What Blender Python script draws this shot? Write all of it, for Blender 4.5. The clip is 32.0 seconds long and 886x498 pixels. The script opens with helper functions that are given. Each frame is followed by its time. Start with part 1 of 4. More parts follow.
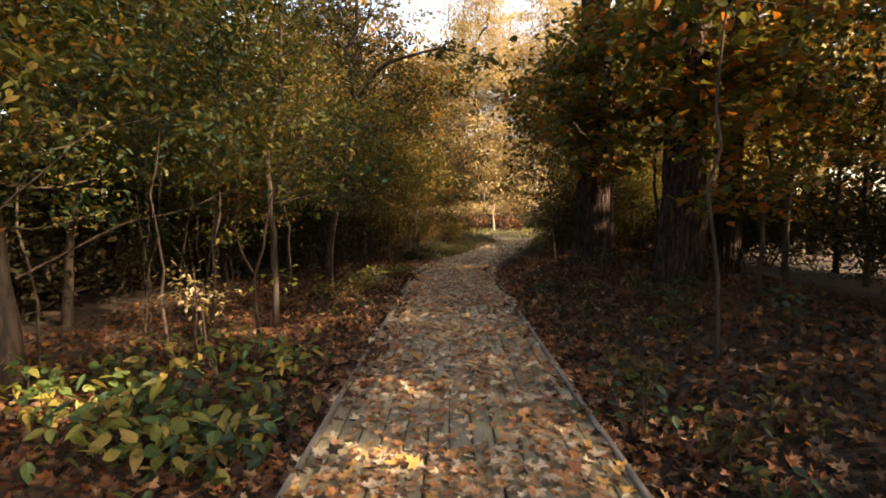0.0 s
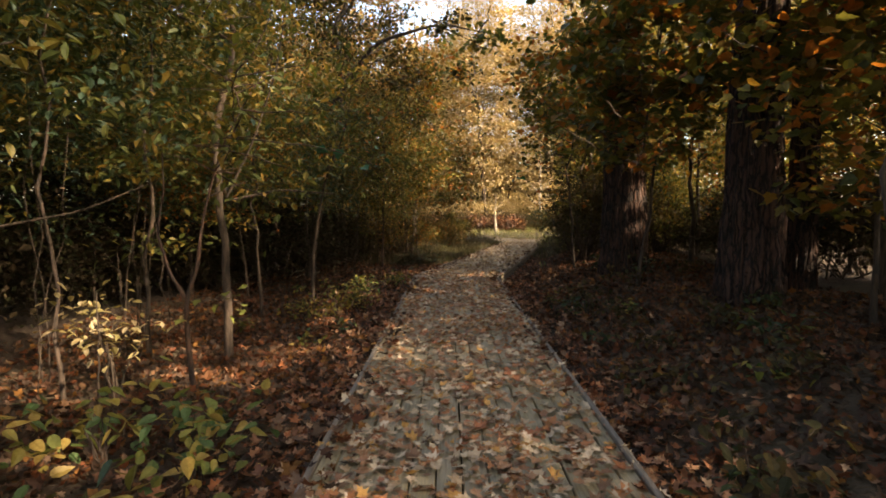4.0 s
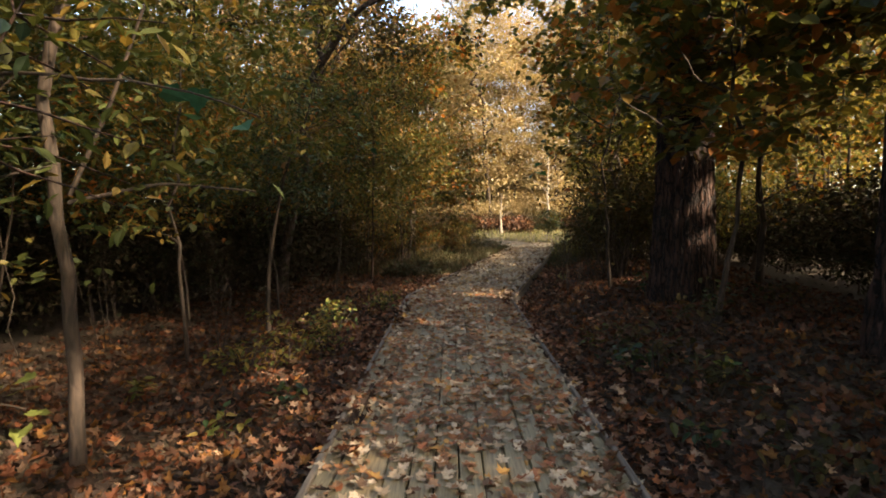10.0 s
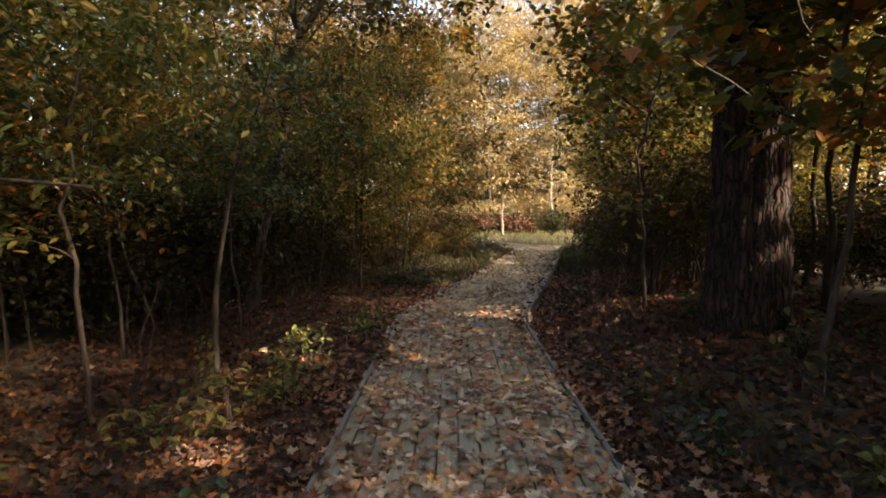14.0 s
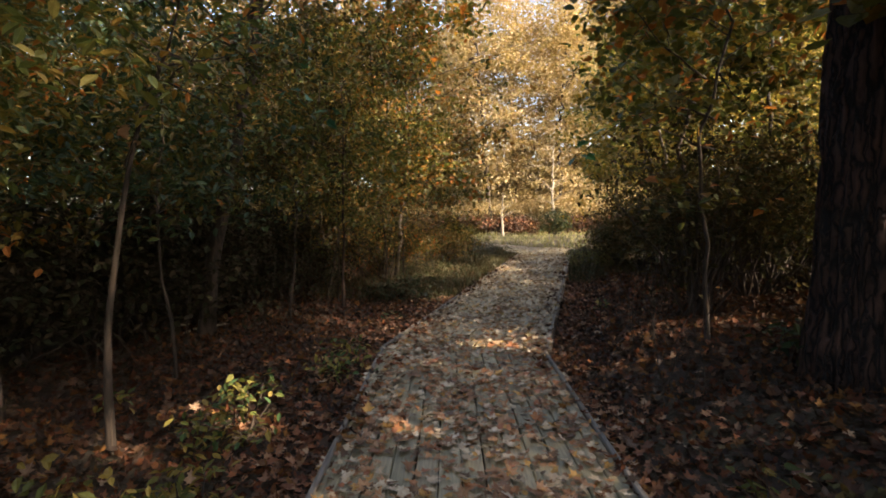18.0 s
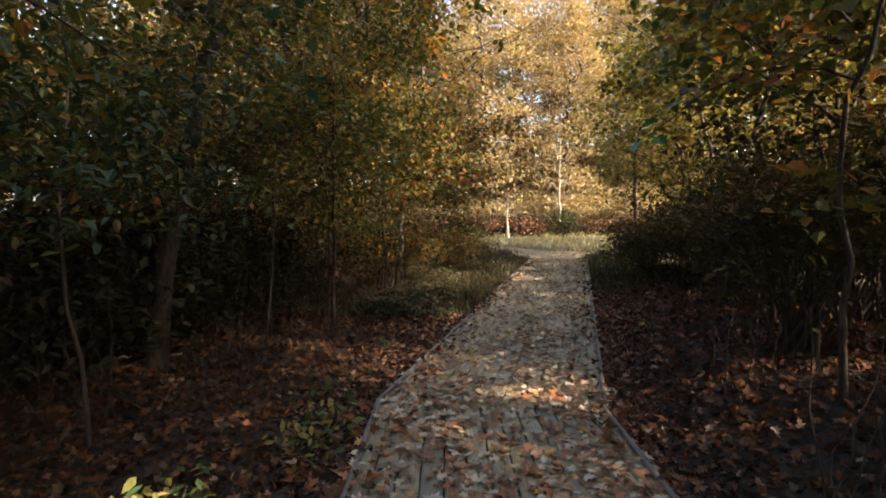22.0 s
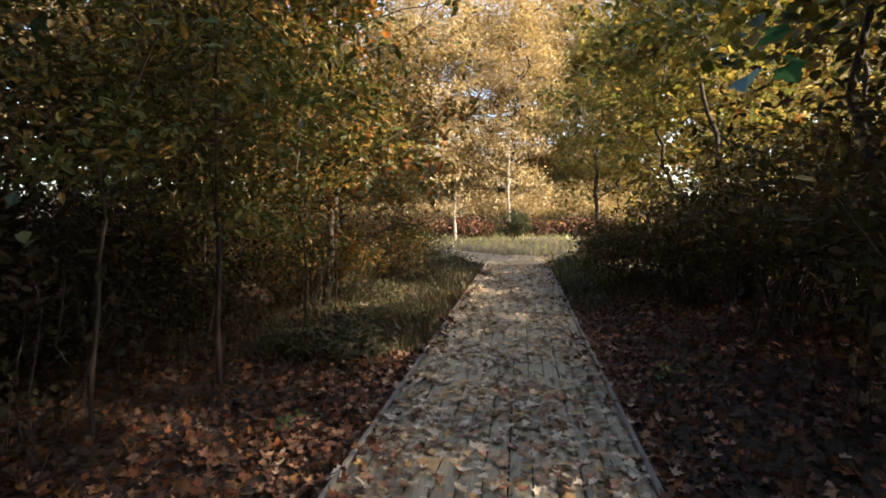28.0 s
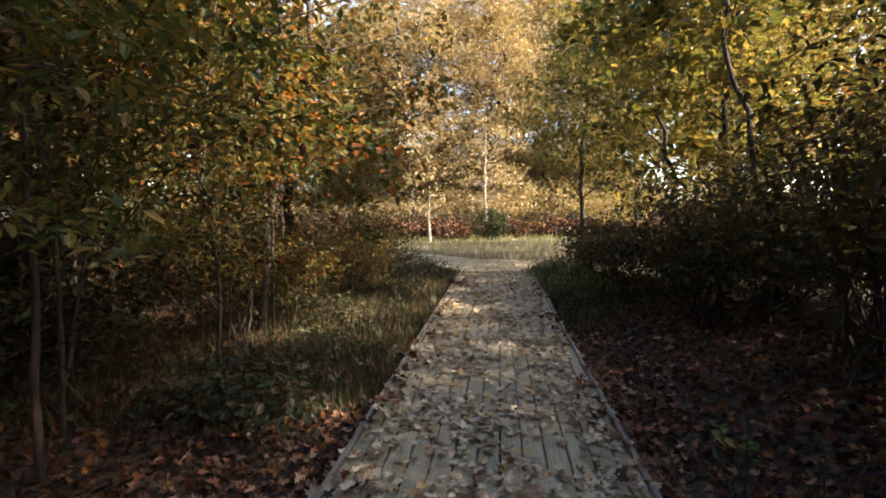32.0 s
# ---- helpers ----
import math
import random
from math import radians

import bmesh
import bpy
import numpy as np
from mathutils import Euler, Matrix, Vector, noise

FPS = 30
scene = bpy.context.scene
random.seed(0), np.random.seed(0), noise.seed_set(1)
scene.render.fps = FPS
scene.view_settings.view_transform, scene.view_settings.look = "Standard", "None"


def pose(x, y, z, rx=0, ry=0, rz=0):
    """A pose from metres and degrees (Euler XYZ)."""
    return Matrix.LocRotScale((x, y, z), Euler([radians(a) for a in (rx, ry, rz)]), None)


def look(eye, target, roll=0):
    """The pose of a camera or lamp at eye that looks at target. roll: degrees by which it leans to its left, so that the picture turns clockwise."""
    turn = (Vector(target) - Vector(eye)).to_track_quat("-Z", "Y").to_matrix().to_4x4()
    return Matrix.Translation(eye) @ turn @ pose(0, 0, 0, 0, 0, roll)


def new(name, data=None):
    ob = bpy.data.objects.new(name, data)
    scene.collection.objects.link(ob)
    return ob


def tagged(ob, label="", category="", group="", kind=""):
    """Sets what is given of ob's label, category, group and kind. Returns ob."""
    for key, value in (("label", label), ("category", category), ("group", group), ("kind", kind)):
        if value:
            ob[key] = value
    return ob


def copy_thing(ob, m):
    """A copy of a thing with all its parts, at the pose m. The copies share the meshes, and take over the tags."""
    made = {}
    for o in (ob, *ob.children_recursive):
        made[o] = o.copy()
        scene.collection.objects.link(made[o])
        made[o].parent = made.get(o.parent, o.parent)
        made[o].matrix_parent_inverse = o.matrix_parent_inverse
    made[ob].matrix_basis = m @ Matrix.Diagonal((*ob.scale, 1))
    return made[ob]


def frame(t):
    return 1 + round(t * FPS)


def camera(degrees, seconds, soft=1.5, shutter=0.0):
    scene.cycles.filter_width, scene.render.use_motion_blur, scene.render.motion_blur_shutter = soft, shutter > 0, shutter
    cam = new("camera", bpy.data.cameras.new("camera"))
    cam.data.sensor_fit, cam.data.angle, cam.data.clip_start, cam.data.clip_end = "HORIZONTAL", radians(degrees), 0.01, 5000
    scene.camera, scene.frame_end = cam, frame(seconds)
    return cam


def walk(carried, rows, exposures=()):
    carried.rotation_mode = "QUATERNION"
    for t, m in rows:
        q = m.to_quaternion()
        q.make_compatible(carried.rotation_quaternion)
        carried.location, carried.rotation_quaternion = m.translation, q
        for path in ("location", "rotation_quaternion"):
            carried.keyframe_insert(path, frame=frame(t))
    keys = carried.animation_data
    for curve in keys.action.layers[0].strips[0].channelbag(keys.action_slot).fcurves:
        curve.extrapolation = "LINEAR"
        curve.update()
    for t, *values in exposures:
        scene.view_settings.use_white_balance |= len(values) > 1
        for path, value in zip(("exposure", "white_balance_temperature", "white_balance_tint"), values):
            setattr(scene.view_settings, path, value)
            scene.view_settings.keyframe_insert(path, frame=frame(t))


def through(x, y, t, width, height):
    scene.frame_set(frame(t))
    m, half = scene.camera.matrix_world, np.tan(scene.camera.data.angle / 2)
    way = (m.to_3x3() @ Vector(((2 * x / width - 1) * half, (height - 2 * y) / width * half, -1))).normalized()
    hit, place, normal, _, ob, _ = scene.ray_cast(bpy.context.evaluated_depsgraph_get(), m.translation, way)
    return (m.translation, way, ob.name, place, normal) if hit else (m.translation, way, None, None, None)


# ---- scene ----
cam = camera(80.0, 32.0, soft=1.8)
PATH = [
    (0, (0.975, -0.294, 1.443), (0.787, 1.693, 1.306), -0.0),
    (1, (0.921, 0.179, 1.441), (0.73, 2.165, 1.304), -0.1),
    (2, (0.86, 0.638, 1.442), (0.67, 2.625, 1.308), 0.0),
    (3, (0.807, 1.075, 1.444), (0.61, 3.061, 1.306), -0.1),
    (3.5, (0.784, 1.29, 1.446), (0.599, 3.277, 1.308), -0.1),
    (5.5, (0.677, 2.141, 1.475), (0.491, 4.128, 1.337), -0.1),
    (6, (0.66, 2.345, 1.476), (0.474, 4.331, 1.336), -0.1),
    (7, (0.635, 2.768, 1.48), (0.454, 4.755, 1.338), 0.1),
    (8, (0.609, 3.156, 1.493), (0.427, 5.142, 1.354), 0.0),
    (9, (0.611, 3.56, 1.513), (0.422, 5.546, 1.374), -0.2),
    (9.5, (0.603, 3.746, 1.518), (0.413, 5.732, 1.377), -0.1),
    (10, (0.585, 3.935, 1.524), (0.389, 5.921, 1.384), 0.1),
    (11, (0.55, 4.322, 1.544), (0.355, 6.308, 1.403), 0.3),
    (12, (0.495, 4.714, 1.561), (0.298, 6.699, 1.417), 0.3),
    (13, (0.469, 5.137, 1.573), (0.276, 7.123, 1.429), 0.3),
    (14, (0.441, 5.549, 1.581), (0.248, 7.535, 1.437), 0.3),
    (14.5, (0.422, 5.761, 1.582), (0.23, 7.747, 1.438), 0.3),
    (16.5, (0.36, 6.62, 1.584), (0.161, 8.605, 1.441), -0.1),
    (17, (0.338, 6.851, 1.585), (0.146, 8.837, 1.447), -0.1),
    (18, (0.279, 7.307, 1.584), (0.095, 9.293, 1.443), -0.2),
    (19, (0.208, 7.723, 1.587), (0.016, 9.708, 1.446), -0.2),
    (20, (0.14, 8.141, 1.591), (-0.05, 10.127, 1.45), -0.2),
    (21, (0.043, 8.544, 1.598), (-0.141, 10.531, 1.46), -0.1),
    (22, (-0.041, 8.933, 1.601), (-0.224, 10.92, 1.46), 0.0),
    (23, (-0.121, 9.321, 1.604), (-0.305, 11.308, 1.461), 0.2),
    (24, (-0.196, 9.724, 1.602), (-0.373, 11.711, 1.459), 0.3),
    (25, (-0.242, 10.117, 1.601), (-0.359, 12.108, 1.458), 0.3),
    (25.5, (-0.255, 10.316, 1.6), (-0.333, 12.309, 1.455), 0.2),
    (27.5, (-0.235, 11.128, 1.574), (-0.22, 13.122, 1.432), 0.3),
    (28, (-0.213, 11.353, 1.572), (-0.185, 13.348, 1.433), 0.2),
    (29, (-0.176, 11.821, 1.567), (-0.118, 13.815, 1.426), 0.2),
    (30, (-0.14, 12.296, 1.561), (-0.052, 14.29, 1.423), 0.1),
    (31, (-0.078, 12.755, 1.553), (0.026, 14.747, 1.412), -0.1),
    (32, (0.011, 13.211, 1.555), (0.126, 15.203, 1.419), -0.2),
]
walk(cam, [(t, look(eye, target, roll)) for t, eye, target, roll in PATH], exposures=[(0, 2.46, 8500, 14), (10, 2.48, 7600, 11), (20, 2.57, 6900, 11), (32, 2.57, 6350, 10)])

# ---- world and sun ----
SUN_AZ = radians(114)     # compass bearing from +y, towards +x
SUN_EL = radians(32)
TO_SUN = Vector((math.sin(SUN_AZ) * math.cos(SUN_EL), math.cos(SUN_AZ) * math.cos(SUN_EL), math.sin(SUN_EL)))
world = bpy.data.worlds.new("sky")
scene.world = world
world.use_nodes = True
wn = world.node_tree
sky = wn.nodes.new("ShaderNodeTexSky")
sky.sky_type, sky.sun_disc = "NISHITA", False
sky.sun_elevation, sky.sun_rotation = SUN_EL, SUN_AZ
sky.air_density, sky.dust_density = 1.0, 2.5
bg = wn.nodes["Background"]
bg.inputs["Strength"].default_value = 0.15
wn.links.new(sky.outputs[0], bg.inputs["Color"])
sun_data = bpy.data.lights.new("sun", "SUN")
sun_data.energy, sun_data.angle, sun_data.color = 5.0, radians(1.5), (1.0, 0.89, 0.74)
sun = new("sun", sun_data)
sun.matrix_world = look(TO_SUN * 60, (0, 0, 0))

# ---- materials ----
def material(name, rough=0.7):
    m = bpy.data.materials.new(name)
    m.use_nodes = True
    nt = m.node_tree
    b = nt.nodes["Principled BSDF"]
    b.inputs["Roughness"].default_value = rough
    b.inputs["Specular IOR Level"].default_value = 0.3
    return m, nt, b


def ramp(nt, fac, stops, how="LINEAR"):
    r = nt.nodes.new("ShaderNodeValToRGB")
    r.color_ramp.interpolation = how
    while len(r.color_ramp.elements) < len(stops):
        r.color_ramp.elements.new(0.5)
    for e, (p, c) in zip(r.color_ramp.elements, stops):
        e.position, e.color = p, (*c, 1)
    nt.links.new(fac, r.inputs[0])
    return r.outputs[0]


def noise_tex(nt, scale, detail=5, stretch=None, kind="Object", warp=0.0):
    tc = nt.nodes.new("ShaderNodeTexCoord")
    n = nt.nodes.new("ShaderNodeTexNoise")
    n.inputs["Scale"].default_value, n.inputs["Detail"].default_value = scale, detail
    n.inputs["Distortion"].default_value = warp
    if stretch:
        mp = nt.nodes.new("ShaderNodeMapping")
        mp.inputs["Scale"].default_value = stretch
        nt.links.new(tc.outputs[kind], mp.inputs[0])
        nt.links.new(mp.outputs[0], n.inputs["Vector"])
    else:
        nt.links.new(tc.outputs[kind], n.inputs["Vector"])
    return n.outputs["Fac"]


def mix(nt, fac, a, b, how="MIX"):
    m = nt.nodes.new("ShaderNodeMix")
    m.data_type, m.blend_type = "RGBA", how
    for sock, v in ((m.inputs[0], fac), (m.inputs[6], a), (m.inputs[7], b)):
        if isinstance(v, (int, float)):
            sock.default_value = v
        elif isinstance(v, tuple):
            sock.default_value = (*v, 1)
        else:
            nt.links.new(v, sock)
    return m.outputs[2]


def bump(nt, b, height, strength=0.5, distance=0.02):
    n = nt.nodes.new("ShaderNodeBump")
    n.inputs["Strength"].default_value, n.inputs["Distance"].default_value = strength, distance
    nt.links.new(height, n.inputs["Height"])
    nt.links.new(n.outputs[0], b.inputs["Normal"])


def leaf_material(name, colours, through=0.42, rough=0.45, value=1.0, gloss=0.22):
    """Leaves, one colour each, part of whose light passes through the blade."""
    m, nt, b = material(name, rough)
    b.inputs["Specular IOR Level"].default_value = gloss
    geo = nt.nodes.new("ShaderNodeNewGeometry")
    step = 1.0 / len(colours)
    c = ramp(nt, geo.outputs["Random Per Island"], [(i * step, tuple(v * value for v in col)) for i, col in enumerate(colours)], "CONSTANT")
    spots = noise_tex(nt, 45, 3)
    c = mix(nt, ramp(nt, spots, [(0.35, (0, 0, 0)), (0.75, (0.55, 0.55, 0.55))]), c, mix(nt, 1.0, c, (0.5, 0.38, 0.25), "MULTIPLY"))
    nt.links.new(c, b.inputs["Base Color"])
    tr = nt.nodes.new("ShaderNodeBsdfTranslucent")
    nt.links.new(mix(nt, 1.0, c, (1.0, 0.9, 0.55), "MULTIPLY"), tr.inputs["Color"])
    ms = nt.nodes.new("ShaderNodeMixShader")
    ms.inputs[0].default_value = through
    nt.links.new(b.outputs[0], ms.inputs[1])
    nt.links.new(tr.outputs[0], ms.inputs[2])
    nt.links.new(ms.outputs[0], nt.nodes["Material Output"].inputs["Surface"])
    return m


LEAF_OLIVE = leaf_material("olive_leaves", [(0.06, 0.075, 0.02), (0.11, 0.11, 0.03), (0.17, 0.14, 0.035), (0.09, 0.105, 0.03), (0.24, 0.16, 0.04), (0.07, 0.09, 0.03)], through=0.5)
LEAF_GOLD = leaf_material("golden_leaves", [(0.2, 0.14, 0.045), (0.11, 0.095, 0.03), (0.26, 0.165, 0.06), (0.08, 0.08, 0.026), (0.2, 0.115, 0.045), (0.12, 0.105, 0.045), (0.28, 0.15, 0.05)], value=1.0)
LEAF_GREEN = leaf_material("dark_green_leaves", [(0.028, 0.05, 0.02), (0.045, 0.065, 0.022), (0.035, 0.06, 0.035), (0.08, 0.085, 0.025), (0.04, 0.07, 0.045), (0.1, 0.075, 0.025)])
# shade put into the leaf colour, for the hedge and low-side foliage
LEAF_DARK = leaf_material("shade_toned_leaves", [(0.045, 0.043, 0.019), (0.062, 0.05, 0.021), (0.034, 0.036, 0.018), (0.085, 0.064, 0.027), (0.05, 0.048, 0.021), (0.072, 0.045, 0.02)], rough=0.6, gloss=0.1)
LEAF_TEAL = leaf_material("blue_green_leaves", [(0.03, 0.1, 0.06), (0.04, 0.12, 0.07), (0.03, 0.085, 0.045)], through=0.35)
LEAF_OAK = leaf_material("turning_oak_leaves", [(0.08, 0.085, 0.02), (0.14, 0.12, 0.03), (0.06, 0.075, 0.025), (0.22, 0.13, 0.03), (0.1, 0.1, 0.03), (0.32, 0.12, 0.03)], through=0.56)
LEAF_YELLOW = leaf_material("yellow_green_leaves", [(0.28, 0.23, 0.06), (0.15, 0.17, 0.045), (0.32, 0.23, 0.07), (0.07, 0.12, 0.045), (0.2, 0.19, 0.05), (0.09, 0.13, 0.04)])
LEAF_AMBER = leaf_material("amber_leaves", [(0.26, 0.2, 0.055), (0.15, 0.15, 0.045), (0.32, 0.24, 0.07), (0.1, 0.115, 0.035), (0.22, 0.17, 0.05), (0.12, 0.135, 0.04)], through=0.56)
LEAF_LEMON = leaf_material("lemon_yellow_leaves", [(0.4, 0.33, 0.17), (0.3, 0.25, 0.11), (0.46, 0.38, 0.24), (0.22, 0.19, 0.08), (0.36, 0.28, 0.15)], through=0.5)
LEAF_PALE = leaf_material("pale_autumn_leaves", [(0.36, 0.28, 0.15), (0.29, 0.235, 0.115), (0.41, 0.31, 0.18), (0.23, 0.195, 0.095), (0.44, 0.36, 0.22), (0.33, 0.235, 0.125)], through=0.5)
# value dims the litter and lifts the plank leaves to carry their light
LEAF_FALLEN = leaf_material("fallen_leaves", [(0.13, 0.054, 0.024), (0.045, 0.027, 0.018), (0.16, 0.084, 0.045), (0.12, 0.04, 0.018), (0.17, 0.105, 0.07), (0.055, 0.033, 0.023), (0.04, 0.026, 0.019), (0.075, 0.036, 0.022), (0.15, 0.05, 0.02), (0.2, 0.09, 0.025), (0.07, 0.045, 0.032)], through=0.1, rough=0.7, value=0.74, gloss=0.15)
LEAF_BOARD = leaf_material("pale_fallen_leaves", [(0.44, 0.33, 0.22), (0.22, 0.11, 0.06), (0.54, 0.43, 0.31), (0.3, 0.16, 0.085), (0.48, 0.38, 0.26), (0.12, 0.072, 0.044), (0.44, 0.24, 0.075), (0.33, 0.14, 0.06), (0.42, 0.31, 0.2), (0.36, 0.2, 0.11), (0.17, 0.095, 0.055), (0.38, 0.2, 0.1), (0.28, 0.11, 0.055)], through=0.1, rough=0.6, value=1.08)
LEAF_TAN = leaf_material("tan_fallen_leaves", [(0.46, 0.36, 0.24), (0.25, 0.165, 0.1), (0.55, 0.45, 0.32), (0.36, 0.26, 0.16), (0.5, 0.4, 0.28), (0.14, 0.09, 0.058), (0.42, 0.28, 0.12), (0.4, 0.3, 0.2), (0.2, 0.13, 0.08)], through=0.1, rough=0.6)
LEAF_RUSSET = leaf_material("russet_fallen_leaves", [(0.24, 0.115, 0.062), (0.18, 0.075, 0.04), (0.3, 0.16, 0.09), (0.13, 0.062, 0.038), (0.27, 0.1, 0.042), (0.34, 0.22, 0.14), (0.2, 0.1, 0.058)], through=0.1, rough=0.65, gloss=0.15)
GRASS = leaf_material("dry_green_grass", [(0.16, 0.17, 0.05), (0.24, 0.22, 0.08), (0.1, 0.13, 0.04), (0.34, 0.29, 0.13)], through=0.3)
WEEDS = leaf_material("dull_weeds", [(0.06, 0.055, 0.02), (0.08, 0.058, 0.026), (0.035, 0.046, 0.018), (0.11, 0.07, 0.033), (0.05, 0.06, 0.024)], through=0.25)
# leaf colour kept near black to stand in for shade between trunks
BRUSH = leaf_material("shade_brown_undergrowth", [(0.03, 0.022, 0.014), (0.042, 0.03, 0.018), (0.024, 0.026, 0.013), (0.05, 0.036, 0.02), (0.034, 0.034, 0.016)], through=0.2, rough=0.7, gloss=0.08)


def bark_material(name, dark, light, scale=1.0):
    m, nt, b = material(name, 0.85)
    n1 = noise_tex(nt, 10 * scale, 7, (1, 1, 0.2), warp=1.2)
    n2 = noise_tex(nt, 2.2, 4)
    c = ramp(nt, n1, [(0.4, dark), (0.62, light)])
    c = mix(nt, ramp(nt, n2, [(0.45, (0, 0, 0)), (0.7, (0.6, 0.6, 0.6))]), c, mix(nt, 1.0, c, (0.75, 0.85, 0.6), "MULTIPLY"))
    nt.links.new(c, b.inputs["Base Color"])
    bump(nt, b, n1, 0.8, 0.03 / scale)
    return m


BARK_OAK, nt, b = material("furrowed_oak_bark", 0.9)
plates = nt.nodes.new("ShaderNodeTexVoronoi")
plates.feature = "DISTANCE_TO_EDGE"
plates.inputs["Scale"].default_value = 17
mp = nt.nodes.new("ShaderNodeMapping")
mp.inputs["Scale"].default_value = (1, 1, 0.11)
tc = nt.nodes.new("ShaderNodeTexCoord")
wob = nt.nodes.new("ShaderNodeTexNoise")
wob.inputs["Scale"].default_value, wob.inputs["Detail"].default_value = 7, 4
add = nt.nodes.new("ShaderNodeMix")
add.data_type, add.blend_type = "RGBA", "LINEAR_LIGHT"
add.inputs[0].default_value = 0.05
nt.links.new(tc.outputs["Object"], wob.inputs["Vector"])
nt.links.new(tc.outputs["Object"], add.inputs[6])
nt.links.new(wob.outputs["Color"], add.inputs[7])
nt.links.new(add.outputs[2], mp.inputs[0])
nt.links.new(mp.outputs[0], plates.inputs["Vector"])
fine = noise_tex(nt, 30, 5, (1, 1, 0.25))
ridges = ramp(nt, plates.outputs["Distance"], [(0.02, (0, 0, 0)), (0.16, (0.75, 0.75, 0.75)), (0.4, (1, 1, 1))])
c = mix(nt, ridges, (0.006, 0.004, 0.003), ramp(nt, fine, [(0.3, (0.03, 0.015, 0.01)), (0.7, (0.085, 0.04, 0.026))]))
c = mix(nt, ramp(nt, noise_tex(nt, 1.7, 4), [(0.5, (0, 0, 0)), (0.72, (0.6, 0.6, 0.6))]), c, mix(nt, 1.0, c, (0.65, 0.95, 0.75), "MULTIPLY"))
nt.links.new(c, b.inputs["Base Color"])
bump(nt, b, mix(nt, 0.25, ridges, fine), 1.0, 0.035)
BARK_GREY = bark_material("grey_brown_bark", (0.02, 0.0135, 0.0095), (0.058, 0.038, 0.026), 2.0)
BARK_PALE = bark_material("pale_bark", (0.26, 0.21, 0.16), (0.46, 0.39, 0.31), 2.0)
BARK_RED = bark_material("reddish_sapling_bark", (0.012, 0.007, 0.005), (0.055, 0.026, 0.016), 2.0)
BARK_TAN = bark_material("dull_tan_bark", (0.12, 0.095, 0.07), (0.24, 0.195, 0.15), 2.0)
BARK_DARK = bark_material("dark_twig_bark", (0.02, 0.014, 0.01), (0.06, 0.038, 0.026), 2.0)

WOOD, nt, b = material("weathered_deck_wood", 0.55)
b.inputs["Specular IOR Level"].default_value = 0.5
oi = nt.nodes.new("ShaderNodeObjectInfo")
base = ramp(nt, oi.outputs["Random"], [(0.0, (0.23, 0.198, 0.124)), (0.4, (0.288, 0.245, 0.152)), (0.75, (0.34, 0.29, 0.182)), (1.0, (0.28, 0.222, 0.138))])
grain = noise_tex(nt, 14, 6, (5, 0.35, 5), warp=0.4)
blot = noise_tex(nt, 2.5, 4, kind="Object")
c = mix(nt, 1.0, base, ramp(nt, grain, [(0.3, (0.6, 0.58, 0.56)), (0.7, (1.15, 1.12, 1.08))]), "MULTIPLY")
c = mix(nt, 1.0, c, ramp(nt, blot, [(0.35, (0.72, 0.72, 0.68)), (0.65, (1.08, 1.05, 1.0))]), "MULTIPLY")
nt.links.new(c, b.inputs["Base Color"])
bump(nt, b, grain, 0.35, 0.006)

EDGE, nt, b = material("grey_edge_timber", 0.8)
grain = noise_tex(nt, 10, 6, (5, 0.4, 5), warp=0.5)
nt.links.new(ramp(nt, grain, [(0.3, (0.1, 0.08, 0.062)), (0.7, (0.2, 0.165, 0.13))]), b.inputs["Base Color"])
bump(nt, b, grain, 0.4, 0.006)

BEAM, nt, b = material("dark_weathered_timber", 0.8)
grain = noise_tex(nt, 10, 6, (5, 0.4, 5), warp=0.5)
nt.links.new(ramp(nt, grain, [(0.3, (0.09, 0.075, 0.06)), (0.7, (0.19, 0.165, 0.135))]), b.inputs["Base Color"])
bump(nt, b, grain, 0.4, 0.006)

SOIL, nt, b = material("leaf_mould_soil", 0.95)
n1 = noise_tex(nt, 16, 8, kind="Object", warp=0.8)
n2 = noise_tex(nt, 0.5, 5, kind="Object")
c = ramp(nt, n1, [(0.3, (0.013, 0.009, 0.006)), (0.5, (0.04, 0.024, 0.016)), (0.62, (0.065, 0.04, 0.026)), (0.75, (0.03, 0.019, 0.013))])
c = mix(nt, ramp(nt, n2, [(0.4, (0, 0, 0)), (0.65, (0.5, 0.5, 0.5))]), c, (0.07, 0.06, 0.03))
nt.links.new(c, b.inputs["Base Color"])
bump(nt, b, n1, 0.9, 0.05)

# ---- mesh tools ----
rng = np.random.default_rng(7)


def mesh_from(name, verts, faces, mat, smooth=False):
    """A mesh from an array of points and an array of equal-sided faces."""
    verts, faces = np.asarray(verts, np.float32), np.asarray(faces, np.int32)
    me = bpy.data.meshes.new(name)
    n, k = faces.shape
    me.vertices.add(len(verts))
    me.vertices.foreach_set("co", verts.ravel())
    me.loops.add(n * k)
    me.loops.foreach_set("vertex_index", faces.ravel())
    me.polygons.add(n)
    me.polygons.foreach_set("loop_start", np.arange(0, n * k, k, dtype=np.int32))
    me.polygons.foreach_set("use_smooth", np.full(n, smooth))
    me.update(calc_edges=True)
    me.materials.append(mat)
    return me


def part(name, me, parent, label="", m=None):
    ob = new(name, me)
    ob.parent = parent
    if m is not None:
        ob.matrix_basis = m
    if label:
        ob["label"] = label
    return ob


def thing(name, at, label, category, group="", kind=""):
    ob = new(name)
    ob.empty_display_size = 0.2
    ob.location = at
    return tagged(ob, label, category, group, kind)


